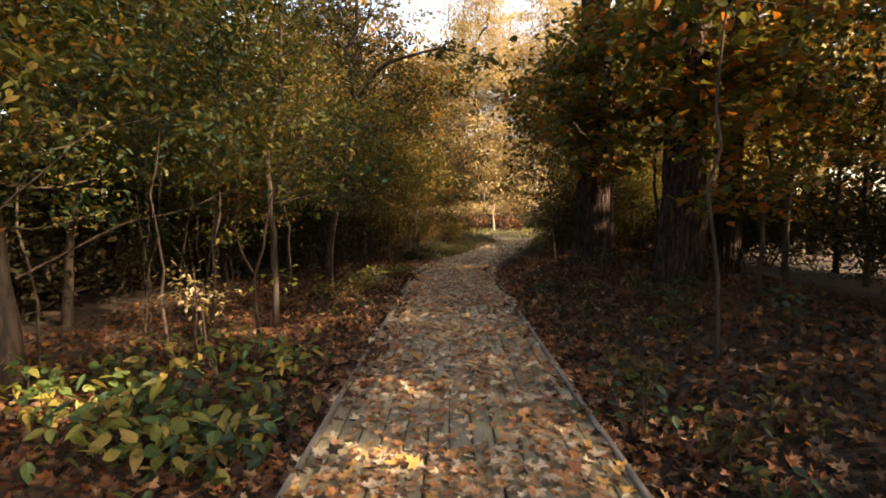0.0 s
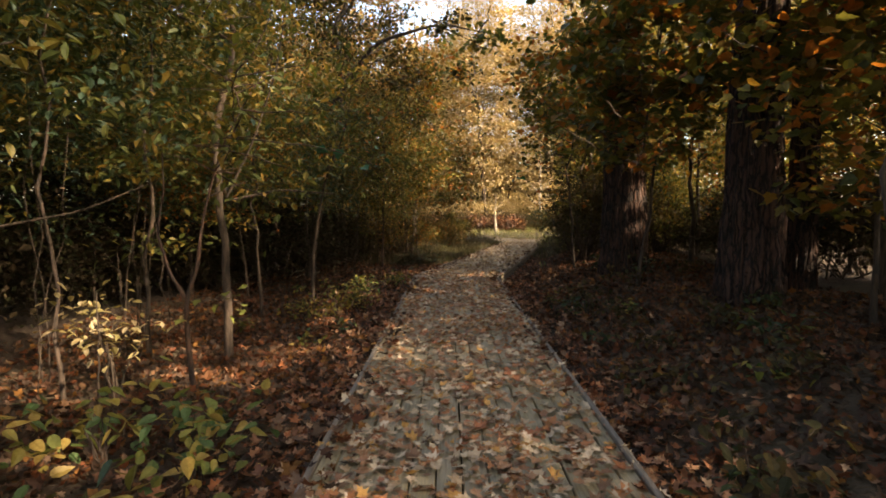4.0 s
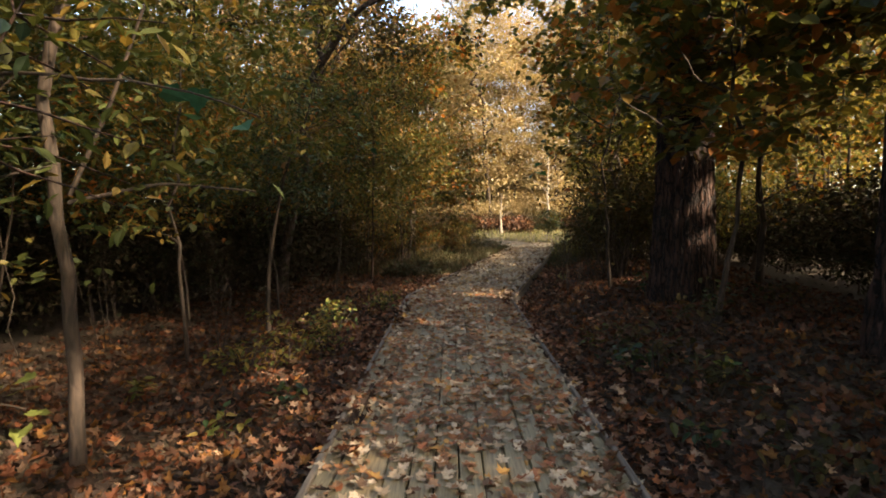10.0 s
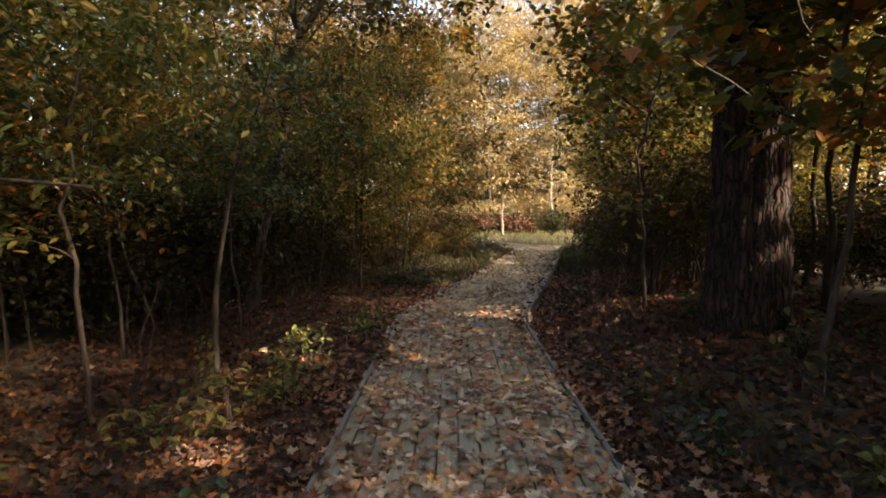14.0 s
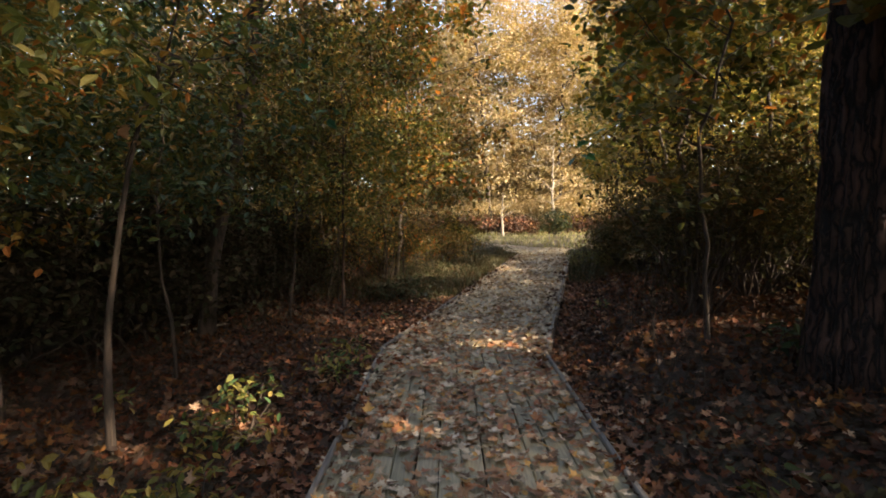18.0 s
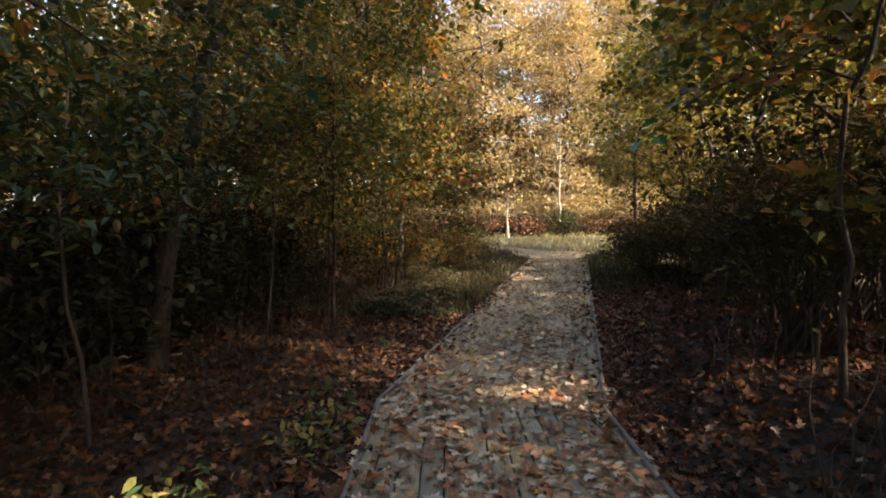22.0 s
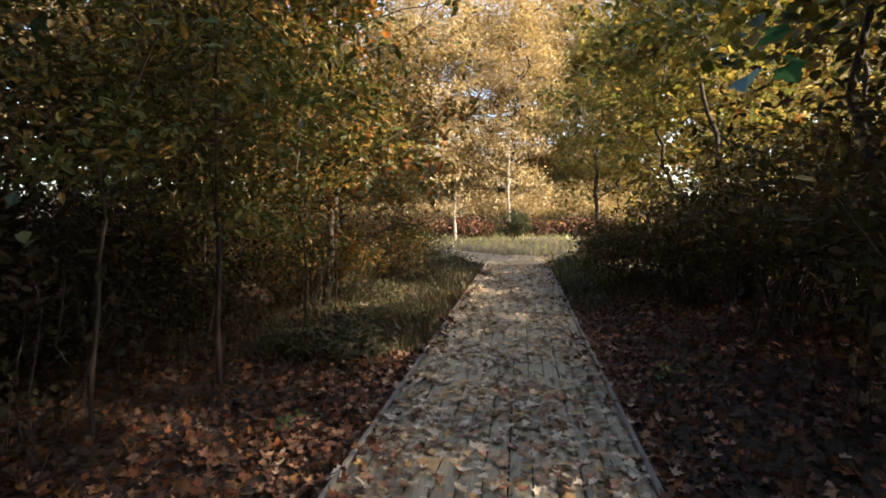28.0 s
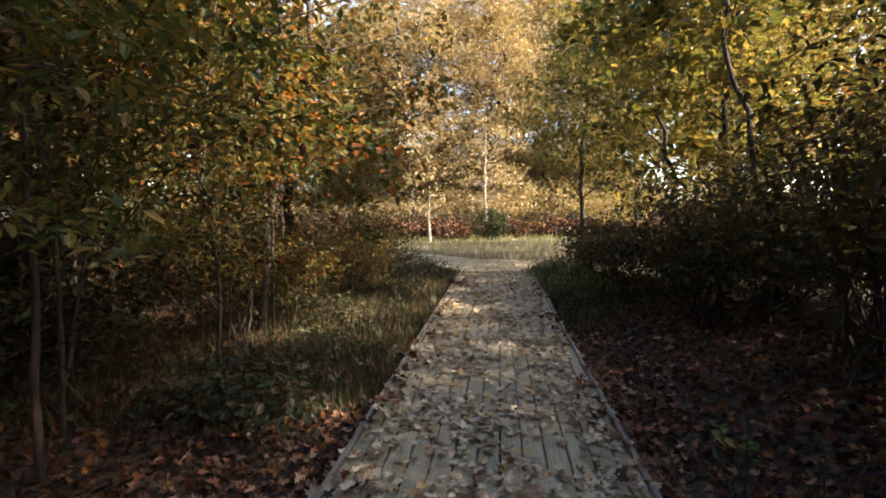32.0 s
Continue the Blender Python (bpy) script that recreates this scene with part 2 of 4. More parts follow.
def tube(points, radii, sides=8, ridge=0.0, seed=0.0):
    """A tapered, bent tube; ridge gives the depth of bark furrows in parts of the radius."""
    p, r = np.asarray(points, float), np.asarray(radii, float)
    t = np.gradient(p, axis=0)
    t /= np.linalg.norm(t, axis=1)[:, None] + 1e-9
    ref = np.where(np.abs(t[:, 2:3]) > 0.8, [[1.0, 0, 0]], [[0, 0, 1.0]])
    u = np.cross(t, ref)
    u /= np.linalg.norm(u, axis=1)[:, None] + 1e-9
    w = np.cross(t, u)
    a = np.linspace(0, 2 * np.pi, sides, endpoint=False)
    rr = np.repeat(r[:, None], sides, 1)
    if ridge:
        for i in range(len(p)):
            for j in range(sides):
                v = Vector((math.cos(a[j]) * 6.5 + seed, math.sin(a[j]) * 6.5, p[i, 2] * 1.1))
                f = noise.noise(v) + 0.5 * noise.noise(v * 2.1)
                g = noise.noise(Vector((math.cos(a[j]) * 1.2, math.sin(a[j]) * 1.2 + seed, p[i, 2] * 0.7)))
                rr[i, j] *= 1 - ridge * max(0.0, abs(f) * -2.2 + 1) + 0.09 * g
    v = p[:, None] + rr[..., None] * (np.cos(a)[None, :, None] * u[:, None] + np.sin(a)[None, :, None] * w[:, None])
    k = np.arange(len(p) - 1)[:, None] * sides
    j = np.arange(sides)[None]
    j2 = (j + 1) % sides
    f = np.stack([k + j, k + j2, k + sides + j2, k + sides + j], -1).reshape(-1, 4)
    return v.reshape(-1, 3), f


def join(pieces):
    vs, fs, n = [], [], 0
    for v, f in pieces:
        vs.append(v)
        fs.append(np.asarray(f) + n)
        n += len(v)
    return np.concatenate(vs), np.concatenate(fs)


def bent(a, b, n=7, sag=0.0, wander=0.06):
    """A wandering line from a to b."""
    a, b = np.asarray(a, float), np.asarray(b, float)
    s = np.linspace(0, 1, n)[:, None]
    p = a + (b - a) * s
    size = np.linalg.norm(b - a)
    off = rng.normal(0, wander * size, (n, 3))
    off = np.cumsum(off, 0) * 0.45
    off -= s * off[-1]
    p = p + off * np.sin(np.pi * s)
    p[:, 2] += sag * size * np.sin(np.pi * s[:, 0])
    p[0], p[-1] = a, b
    return p


# leaf outlines, tip towards +y, unit length
def outline(halves, fold=0.12):
    pts = [(0, 0, 0)] + [(x, y, abs(x) * fold) for x, y in halves] + [(-x, y, abs(x) * fold) for x, y in reversed(halves) if x]
    n = len(pts)
    mid = (0, 0.45, -0.02)
    pts.append(mid)
    return np.array(pts), np.array([(n, i, (i + 1) % n) for i in range(n)])


OVAL = (np.array([(0, 0, 0), (0.24, 0.33, 0.06), (0.19, 0.68, 0.05), (0, 1, -0.04), (-0.19, 0.68, 0.05), (-0.24, 0.33, 0.06)]),
        np.array([(0, 1, 2), (0, 2, 3), (0, 3, 4), (0, 4, 5)]))
DIAMOND = (np.array([(0, 0, 0), (0.3, 0.45, 0.07), (0, 1, -0.03), (-0.3, 0.45, 0.07)]), np.array([(0, 1, 2), (0, 2, 3)]))
MAPLE = outline([(0.16, 0.04), (0.44, 0.14), (0.35, 0.32), (0.5, 0.58), (0.25, 0.63), (0, 1.0)], 0.15)
LOBED = outline([(0.14, -0.04), (0.36, 0.02), (0.34, 0.14), (0.52, 0.36), (0.42, 0.42), (0.27, 0.5), (0.25, 0.68), (0.12, 0.78), (0, 1.0)], 0.2)
OVATE = outline([(0.17, 0.05), (0.3, 0.28), (0.23, 0.6), (0.1, 0.85), (0, 1.05)], 0.25)
STAR = outline([(0.07, 0.04), (0.34, -0.06), (0.24, 0.13), (0.58, 0.34), (0.3, 0.4), (0.17, 0.5), (0.26, 0.72), (0.1, 0.72), (0, 1.02)], 0.22)
BROAD = outline([(0.3, 0.08), (0.42, 0.35), (0.3, 0.7), (0, 1.0)], 0.18)


def scatter(shape, at, size, tilt=None, up=False, yaw=None):
    """Copies of one leaf outline at the given points: flat on a surface (up) or hanging at all angles."""
    tv, tf = shape
    n = len(at)
    size = np.broadcast_to(size, (n,))
    az = rng.uniform(0, 2 * np.pi, n) if yaw is None else yaw
    if up:
        pitch, roll = rng.normal(0, tilt or 0.2, n), rng.normal(0, tilt or 0.2, n)
    else:
        pitch, roll = rng.normal(-0.35, tilt or 0.45, n), rng.normal(0, tilt or 0.45, n)
    ca, sa, cp, sp, cr, sr = np.cos(az), np.sin(az), np.cos(pitch), np.sin(pitch), np.cos(roll), np.sin(roll)
    x, y, z = (tv[None, :, k] * np.ones((n, 1)) for k in range(3))
    if up:
        curl = rng.uniform(-0.25, 0.5, n)[:, None]
        z = z * rng.uniform(0.2, 1.6, n)[:, None] + curl * ((y - 0.45) ** 2 + x ** 2)
        x = x * rng.uniform(0.75, 1.15, n)[:, None]
    x, z = x * cr[:, None] + z * sr[:, None], -x * sr[:, None] + z * cr[:, None]
    y, z = y * cp[:, None] - z * sp[:, None], y * sp[:, None] + z * cp[:, None]
    x, y = x * ca[:, None] - y * sa[:, None], x * sa[:, None] + y * ca[:, None]
    v = np.stack([x, y, z], -1) * size[:, None, None] + np.asarray(at)[:, None]
    f = tf[None] + (np.arange(n) * len(tv))[:, None, None]
    return v.reshape(-1, 3), f.reshape(-1, 3)


# sunny gaps in the foliage: a spot on the ground or a plant, and the gap's radius
SHAFTS = [((0.23, 2.75, 0), 0.17), ((0.63, 2.5, 0), 0.08), ((-1.9, 3.3, 0.4), 0.4), ((-1.2, 4.2, 0.4), 0.16), ((-2.5, 5.7, 0.6), 0.34), ((-2.3, 6.45, -0.2), 0.3), ((-3.1, 5.95, -0.2), 0.26), ((-3.6, 6.4, -0.2), 0.3),
          ((-6.5, 7.7, -0.2), 0.3), ((-1.7, 6.8, -0.2), 0.2), ((-2.9, 7.3, -0.2), 0.22), ((-1.4, 8.9, 0.0), 0.22), ((-1.65, 9.5, 0.1), 0.28), ((-2.0, 11.3, -0.1), 0.34), ((-2.6, 11.0, -0.2), 0.2), ((-2.1, 10.8, -0.2), 0.16),
          ((-0.4, 11.05, 0), 0.12), ((0.0, 13.5, 0), 0.1), ((0.3, 13.55, 0), 0.13), ((0.7, 13.8, 0), 0.1), ((1.65, 11.9, 0.1), 0.08), ((3.0, 11.3, 0.3), 0.06), ((3.9, 11.7, 0.3), 0.08),
          ((3.5, 11.2, 1.85), 0.2), ((4.9, 9.1, 0.8), 0.1), ((-2.43, 16.7, 0.6), 0.08), ((-5.4, 7.1, 2.8), 0.3), ((-3.5, 5.0, 1.7), 0.45), ((-3.9, 22.3, 0), 0.5), ((-4.8, 19.6, 0), 0.25),
          ((-3, 10, 4), 0.3), ((-1.6, 20.5, 4.2), 0.8), ((-2.6, 24.5, 5), 1.3), ((-0.8, 22, 4), 0.9), ((4.4, 22.8, 4.2), 0.8), ((4.5, 19.6, 4.5), 0.8), ((5.0, 22, 3.5), 0.7),
          ((-1.6, 19.4, 2.2), 0.6), ((-1.0, 21.5, 2.6), 0.8), ((-2.5, 19.5, 3.2), 1.2), ((-2, 22, 3.4), 1.2), ((-3.5, 12.5, 3.4), 0.3)]
# the many small gaps between boughs: how many, a box of the wood that they light, and their radii
fleck = random.Random(23)
for many, lo, hi, small, large in ((50, (-2.8, 18.5, 1.4), (-0.2, 24, 5.5), 0.12, 0.4), (16, (-6, 5, 2.4), (-2.4, 14, 5), 0.08, 0.22), (40, (-3.5, 11, 2.4), (-1.0, 18.5, 5.2), 0.1, 0.26), (110, (3.0, 3.5, 3.4), (8, 13, 6.5), 0.09, 0.24), (80, (3.0, 13, 2.2), (7.0, 25, 6), 0.12, 0.36)):
    SHAFTS += [(tuple(fleck.uniform(p, q) for p, q in zip(lo, hi)), fleck.uniform(small, large)) for _ in range(many)]
SUN_V = np.array(TO_SUN)


def shaded(at, keep=None):
    """Which points stay clear of the sunny gaps."""
    x, y, z = at.T
    ok = ~((np.abs(x - middle(y) + np.where(y > 11, 0.0, 0.5)) < 2.5) & (z > 5.8) & (y > 7) & (y < 19))    # open sky above the walk
    ok &= ~((np.abs(x - middle(y) - 0.4) < 1.2) & (z > 6.2) & (y >= 19))
    ok &= ~((np.abs(x - 2.3 - 0.1 * (y - 26)) < 1.3) & (y > 22) & (z > 1.5) & (z < 4.4))    # the view out to the clearing
    for p, r in SHAFTS:
        d = at - np.array(p)
        along = d @ SUN_V
        off = np.linalg.norm(d - along[:, None] * SUN_V, axis=1)
        ok &= ~((off < r) & (along > 1.0))
    return ok

# ---- plan of the boardwalk ----
WIDE = 1.88
BEND = 13.17
A0, A1 = np.array([1.27, -3.0]), np.array([-0.05, BEND])       # middle line of the first run
B1 = np.array([2.17, 26.75])                                    # end of the second run


def middle(y):
    y = np.asarray(y, float)
    first = A0[0] + (y - A0[1]) * (A1[0] - A0[0]) / (A1[1] - A0[1])
    second = A1[0] + (y - A1[1]) * (B1[0] - A1[0]) / (B1[1] - A1[1])
    return np.where(y < BEND, first, second)


def smooth(x, a, b):
    s = np.clip((np.asarray(x, float) - a) / (b - a), 0, 1)
    return s * s * (3 - 2 * s)


def ground_z(x, y):
    x, y = np.asarray(x, float), np.asarray(y, float)
    d = x - middle(np.clip(y, -3, 26.7))
    near = 1 - smooth(y, 14, 24)
    right = 0.42 * smooth(d, 0.9, 3.4) * near + 0.08 * smooth(d, 0.9, 3)
    left = -0.1 * smooth(-d, 1.2, 5)
    bumps = 0.035 * np.sin(1.7 * x + 0.6 * y) * np.sin(1.3 * y - 0.4 * x) + 0.02 * np.sin(4.1 * x) * np.sin(3.7 * y + 1)
    bumps = bumps * smooth(np.abs(d), 0.9, 1.6)
    dip = -0.17 * np.exp(-((d - 1.35) / 0.5) ** 2) * smooth(y, 11, 13.5) * (1 - smooth(y, 22, 25))
    rise = dip + 1.2 * smooth(y, 60, 150)
    return -0.16 + right + left + bumps + rise


def steps(lo, hi, fine, far, grow=1.35):
    mid = np.arange(lo, hi + 1e-6, fine)
    s, below, above = fine, [lo], [hi]
    while above[-1] < far:
        s *= grow
        below.append(below[-1] - s)
        above.append(above[-1] + s)
    return np.concatenate([below[:0:-1], mid, above[1:]])


gx, gy = steps(-7, 8, 0.2, 900), steps(-4, 30, 0.2, 900)
X, Y = np.meshgrid(gx, gy)
gv = np.stack([X, Y, ground_z(X, Y)], -1).reshape(-1, 3)
i = (np.arange(len(gy) - 1)[:, None] * len(gx) + np.arange(len(gx) - 1)[None]).ravel()
ground = new("ground", mesh_from("ground", gv, np.stack([i, i + 1, i + 1 + len(gx), i + len(gx)], -1), SOIL, True))
tagged(ground, "dark brown forest soil under fallen leaves", "ground", kind="structure")

# ---- boardwalk ----
boardwalk = thing("boardwalk", (0, 0, 0), "weathered grey plank boardwalk with low edge timbers, strewn with leaves", "boardwalk", kind="structure")
PW, PT, GAP = 0.136, 0.038, 0.0086
COLS = 13


def plank_mesh(width, length, thick, skew0=0.0, skew1=0.0, mat=WOOD, c=0.006):
    """A plank along +y from 0 to length with eased top edges; skew slants its ends."""
    h = width / 2
    prof = [(-h, -thick), (-h, -c), (-h + c, 0), (h - c, 0), (h, -c), (h, -thick)]
    v = [(x, s + x * k, z) for s, k in ((0, skew0), (length, skew1)) for x, z in prof]
    f = [(i, (i + 1) % 6, 6 + (i + 1) % 6, 6 + i) for i in range(6)]
    me = bpy.data.meshes.new("plank")
    me.from_pydata(v, [], f + [(5, 4, 3, 2, 1, 0), (6, 7, 8, 9, 10, 11)])
    me.materials.append(mat)
    return me


plank_kinds = {}


def lay_run(p0, p1, cut0, cut1, seed, cols=COLS, parent=boardwalk, z=0.0):
    """Planks lengthwise between two points, with staggered butt joints; cut0 and cut1 slant the two ends of the run."""
    rr = random.Random(seed)
    p0, p1 = Vector((*p0, z)), Vector((*p1, z))
    run = (p1 - p0).length
    turn = math.atan2(-(p1 - p0).x, (p1 - p0).y)
    m0 = Matrix.Translation(p0) @ Matrix.Rotation(turn, 4, "Z")
    first = 0.0
    for col in range(cols):
        u = (col - (cols - 1) / 2) * (PW + GAP)
        if col % 3 == 0 or rr.random() < 0.25:
            first = rr.choice([0.61, 1.22, 1.83, 2.44])
        s, stop, size = u * cut0, run + u * cut1, first
        begin = True
        while s < stop - 0.02:
            e = s + size
            if e > stop - 0.35:
                e = stop
            last = e == stop
            size = rr.choice([1.83, 2.44, 2.44])
            key = (round(e - s - 0.004, 2), cut0 if begin else 0, cut1 if last else 0)
            if key not in plank_kinds:
                plank_kinds[key] = plank_mesh(PW, *key[:1], PT, key[1], key[2])
            m = m0 @ pose(u + rr.uniform(-0.0015, 0.0015), s + 0.002, rr.uniform(-0.003, 0.002), rr.uniform(-0.06, 0.06), rr.uniform(-0.5, 0.5), rr.uniform(-0.06, 0.06))
            part("plank", plank_kinds[key], parent, m=m)
            s, begin = e, False
    return m0, run


def beam(name, a, b, w, h, mat=BEAM, parent=boardwalk):
    a, b = Vector(a), Vector(b)
    me = plank_mesh(w, (b - a).length, h, mat=mat, c=0.008)
    m = Matrix.Translation(a) @ (b - a).to_track_quat("Y", "Z").to_matrix().to_4x4()
    return part(name, me, parent, m=m)


half = math.tan((math.atan2(A1[0] - A0[0], A1[1] - A0[1]) - math.atan2(B1[0] - A1[0], B1[1] - A1[1])) / 2)
run_a = lay_run(A0, A1, 0.0, half, 3)
run_b = lay_run(A1, B1, -half, 0.0, 4)


def edge_line(m0, run, side, cut0, cut1, seed):
    """Low edge timbers on the planks, the side board below them and short posts down to the soil."""
    rr = random.Random(seed)
    u = side * (WIDE / 2 - 0.022)
    s, stop = u * cut0, run + u * cut1
    while s < stop - 0.05:
        e = min(s + rr.choice([2.44, 3.05, 3.66]), stop)
        if stop - e < 0.5:
            e = stop
        beam("edge_timber", m0 @ Vector((u + rr.uniform(-0.006, 0.006), s + 0.004, 0.036)), m0 @ Vector((u + rr.uniform(-0.006, 0.006), e - 0.004, 0.036)), 0.04, 0.034, EDGE)
        s = e
    u = side * (WIDE / 2 - 0.024)
    beam("side_board", m0 @ Vector((u, 0.02, -0.04)), m0 @ Vector((u, run - 0.02, -0.04)), 0.04, 0.2)
    for k in range(int(run / 2.44) + 1):
        y = min(0.15 + 2.44 * k, run - 0.15)
        px = m0 @ Vector((u - side * 0.08, y, -0.05))
        beam("post", px, px + Vector((0, 0.09, 0)), 0.09, 0.5)


for m0, run, c0, c1, s in ((*run_a, 0, half, 1), (*run_b, -half, 0, 2)):
    for side in (-1, 1):
        edge_line(m0, run, side, c0, c1, s * 10 + side)

# the crossing walk that the second run meets
crossing = thing("crossing_boardwalk", (0, 0, 0), "pale grey crossing boardwalk at the edge of the clearing", "boardwalk", kind="structure")
LEGS = (((2.35, 28.3), (-6.5, 42.0), 17), ((1.3, 29.1), (12.0, 27.6), 26))
for k, (ca, cb, cols) in enumerate(LEGS):
    mc, crun = lay_run(ca, cb, 0, 0, 5 + k, cols, crossing, -0.012 * k)
    w = cols * (PW + GAP) / 2 + 0.02
    for side in (-1, 1):
        beam("side_board", mc @ Vector((side * w, 0.8, -0.03)), mc @ Vector((side * w, crun, -0.03)), 0.04, 0.2, BEAM, crossing)


def off_crossing(x, y, room=0.1):
    ok = np.ones(len(x), bool)
    for (ax, ay), (bx, by), cols in LEGS:
        size = math.hypot(bx - ax, by - ay)
        dx, dy = (bx - ax) / size, (by - ay) / size
        s, d = (x - ax) * dx + (y - ay) * dy, (x - ax) * dy - (y - ay) * dx
        ok &= ~((np.abs(d) < cols * (PW + GAP) / 2 + room) & (s > -room) & (s < size))
    return ok


# ---- trees ----
def clump_points(n, low, high, radius, centre, flat=0.8, shell=0.5):
    """Centres of leaf clumps in an uneven, hollow crown."""
    d = rng.normal(size=(n, 3))
    d /= np.linalg.norm(d, axis=1)[:, None]
    r = rng.uniform(shell, 1.0, n) * (1 + 0.25 * np.sin(3 * np.arctan2(d[:, 1], d[:, 0]) + rng.uniform(0, 6)))
    mid, hz = (low + high) / 2, (high - low) / 2
    p = d * r[:, None] * np.array([radius, radius, hz]) + np.array([centre[0], centre[1], mid])
    return p


def grow(name, base, height, dia, label, category="tree", lean=(0, 0), low=2.0, radius=2.0, clumps=60, per=40, leaf=0.11, mat=LEAF_OLIVE,
         bark=BARK_GREY, limbs=6, shape=OVAL, ridge=0.0, spread=0.23, group="", offset=(0, 0), wander=0.02, gaps=True, twigs=True, flare=1.35, sides=10, stem=None, forks=(), fork=0.36):
    """A tree or sapling with a trunk, limbs, twigs and a crown of single leaves."""
    bx, by = base
    bz = float(ground_z(bx, by)) - 0.06
    ob = thing(name, (bx, by, bz), label, category, group)
    top = np.array([lean[0], lean[1], height])
    n = max(10, int(height * (9 if ridge else 3)))
    line = bent((0, 0, 0), top, n, 0, wander)
    if stem:
        way = np.array([(0, 0, 0)] + list(stem) + [tuple(top)], float)
        hs = np.linspace(0, 1, len(way))
        line = np.stack([np.interp(np.linspace(0, 1, n * 2), hs, way[:, q]) for q in range(3)], -1)
        line[1:-1] = (line[:-2] + line[1:-1] * 2 + line[2:]) / 4
        n = n * 2
    s = np.linspace(0, 1, n)
    rad = dia / 2 * ((1 - s) ** 0.7 * 0.9 + 0.06) * (1 + (flare - 1) * np.exp(-line[:, 2] / (0.35 + dia)))
    v, f = tube(line, rad, 96 if ridge else sides, ridge, bx)
    part("trunk", mesh_from("trunk", v, f, bark, True), ob)
    for way in forks:
        way = np.array(way, float)
        k = 5 * len(way)
        fl = np.stack([np.interp(np.linspace(0, len(way) - 1, k), range(len(way)), way[:, q]) for q in range(3)], -1)
        fl[1:-1] = (fl[:-2] + fl[1:-1] * 2 + fl[2:]) / 4
        fv, ff = tube(fl, np.linspace(dia * fork, 0.005, k), 8)
        part("limb", mesh_from("limb", fv, ff, bark, True), ob)
    pts = clump_points(clumps, low, height * 1.03, radius, (lean[0] * 0.6 + offset[0], lean[1] * 0.6 + offset[1]))
    if limbs:
        order = rng.permutation(len(pts))[:limbs]
        ends = []
        for k in order:
            tgt = pts[k]
            h = max(0.3 * low, tgt[2] - np.linalg.norm(tgt[:2]) * rng.uniform(0.35, 0.7))
            h = min(h, height * 0.92)
            st = np.array([np.interp(h, line[:, 2], line[:, q]) for q in range(3)])
            r0 = float(np.interp(h, line[:, 2], rad)) * 0.4
            lb = bent(st, tgt, 8, 0.06, 0.06)
            lv, lf = tube(lb, np.linspace(max(r0, 0.006), 0.005, 8), 6)
            part("limb", mesh_from("limb", lv, lf, bark, True), ob)
            ends.append(lb)
        if twigs:
            nodes = np.concatenate(ends)
            tw = []
            for q in pts:
                d = np.linalg.norm(nodes - q, axis=1)
                a = nodes[np.argmin(d)]
                tw.append(tube(bent(a, q, 4, 0.03, 0.08), np.linspace(0.009, 0.003, 4), 3))
            for tv, tf in tw:
                part("twig", mesh_from("twig", tv, tf, bark), ob)
    at = np.repeat(pts, per, 0) + rng.normal(0, 1, (len(pts) * per, 3)) * np.array([spread, spread, spread * 0.33])
    at = at[at[:, 2] > low * 0.88]
    if gaps:
        at = at[shaded(at + np.array([bx, by, bz]))]
    v, f = scatter(shape, at, rng.uniform(0.65, 1.2, len(at)) * leaf)
    part("crown", mesh_from("crown", v, f, mat), ob)
    return ob


rs = random.Random(11)
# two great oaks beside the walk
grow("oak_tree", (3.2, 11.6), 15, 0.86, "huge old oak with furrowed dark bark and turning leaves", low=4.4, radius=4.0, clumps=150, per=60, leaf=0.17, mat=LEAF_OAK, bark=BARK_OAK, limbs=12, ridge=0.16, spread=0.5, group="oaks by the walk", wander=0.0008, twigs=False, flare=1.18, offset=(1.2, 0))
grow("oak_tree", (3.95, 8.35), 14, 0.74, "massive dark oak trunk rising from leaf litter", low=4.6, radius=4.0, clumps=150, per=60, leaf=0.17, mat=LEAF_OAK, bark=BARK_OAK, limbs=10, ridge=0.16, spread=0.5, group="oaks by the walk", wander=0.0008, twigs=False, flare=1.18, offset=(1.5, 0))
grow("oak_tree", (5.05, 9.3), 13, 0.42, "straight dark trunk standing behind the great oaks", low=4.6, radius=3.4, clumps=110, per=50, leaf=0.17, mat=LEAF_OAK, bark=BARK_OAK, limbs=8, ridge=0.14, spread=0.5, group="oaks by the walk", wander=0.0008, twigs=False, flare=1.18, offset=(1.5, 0))
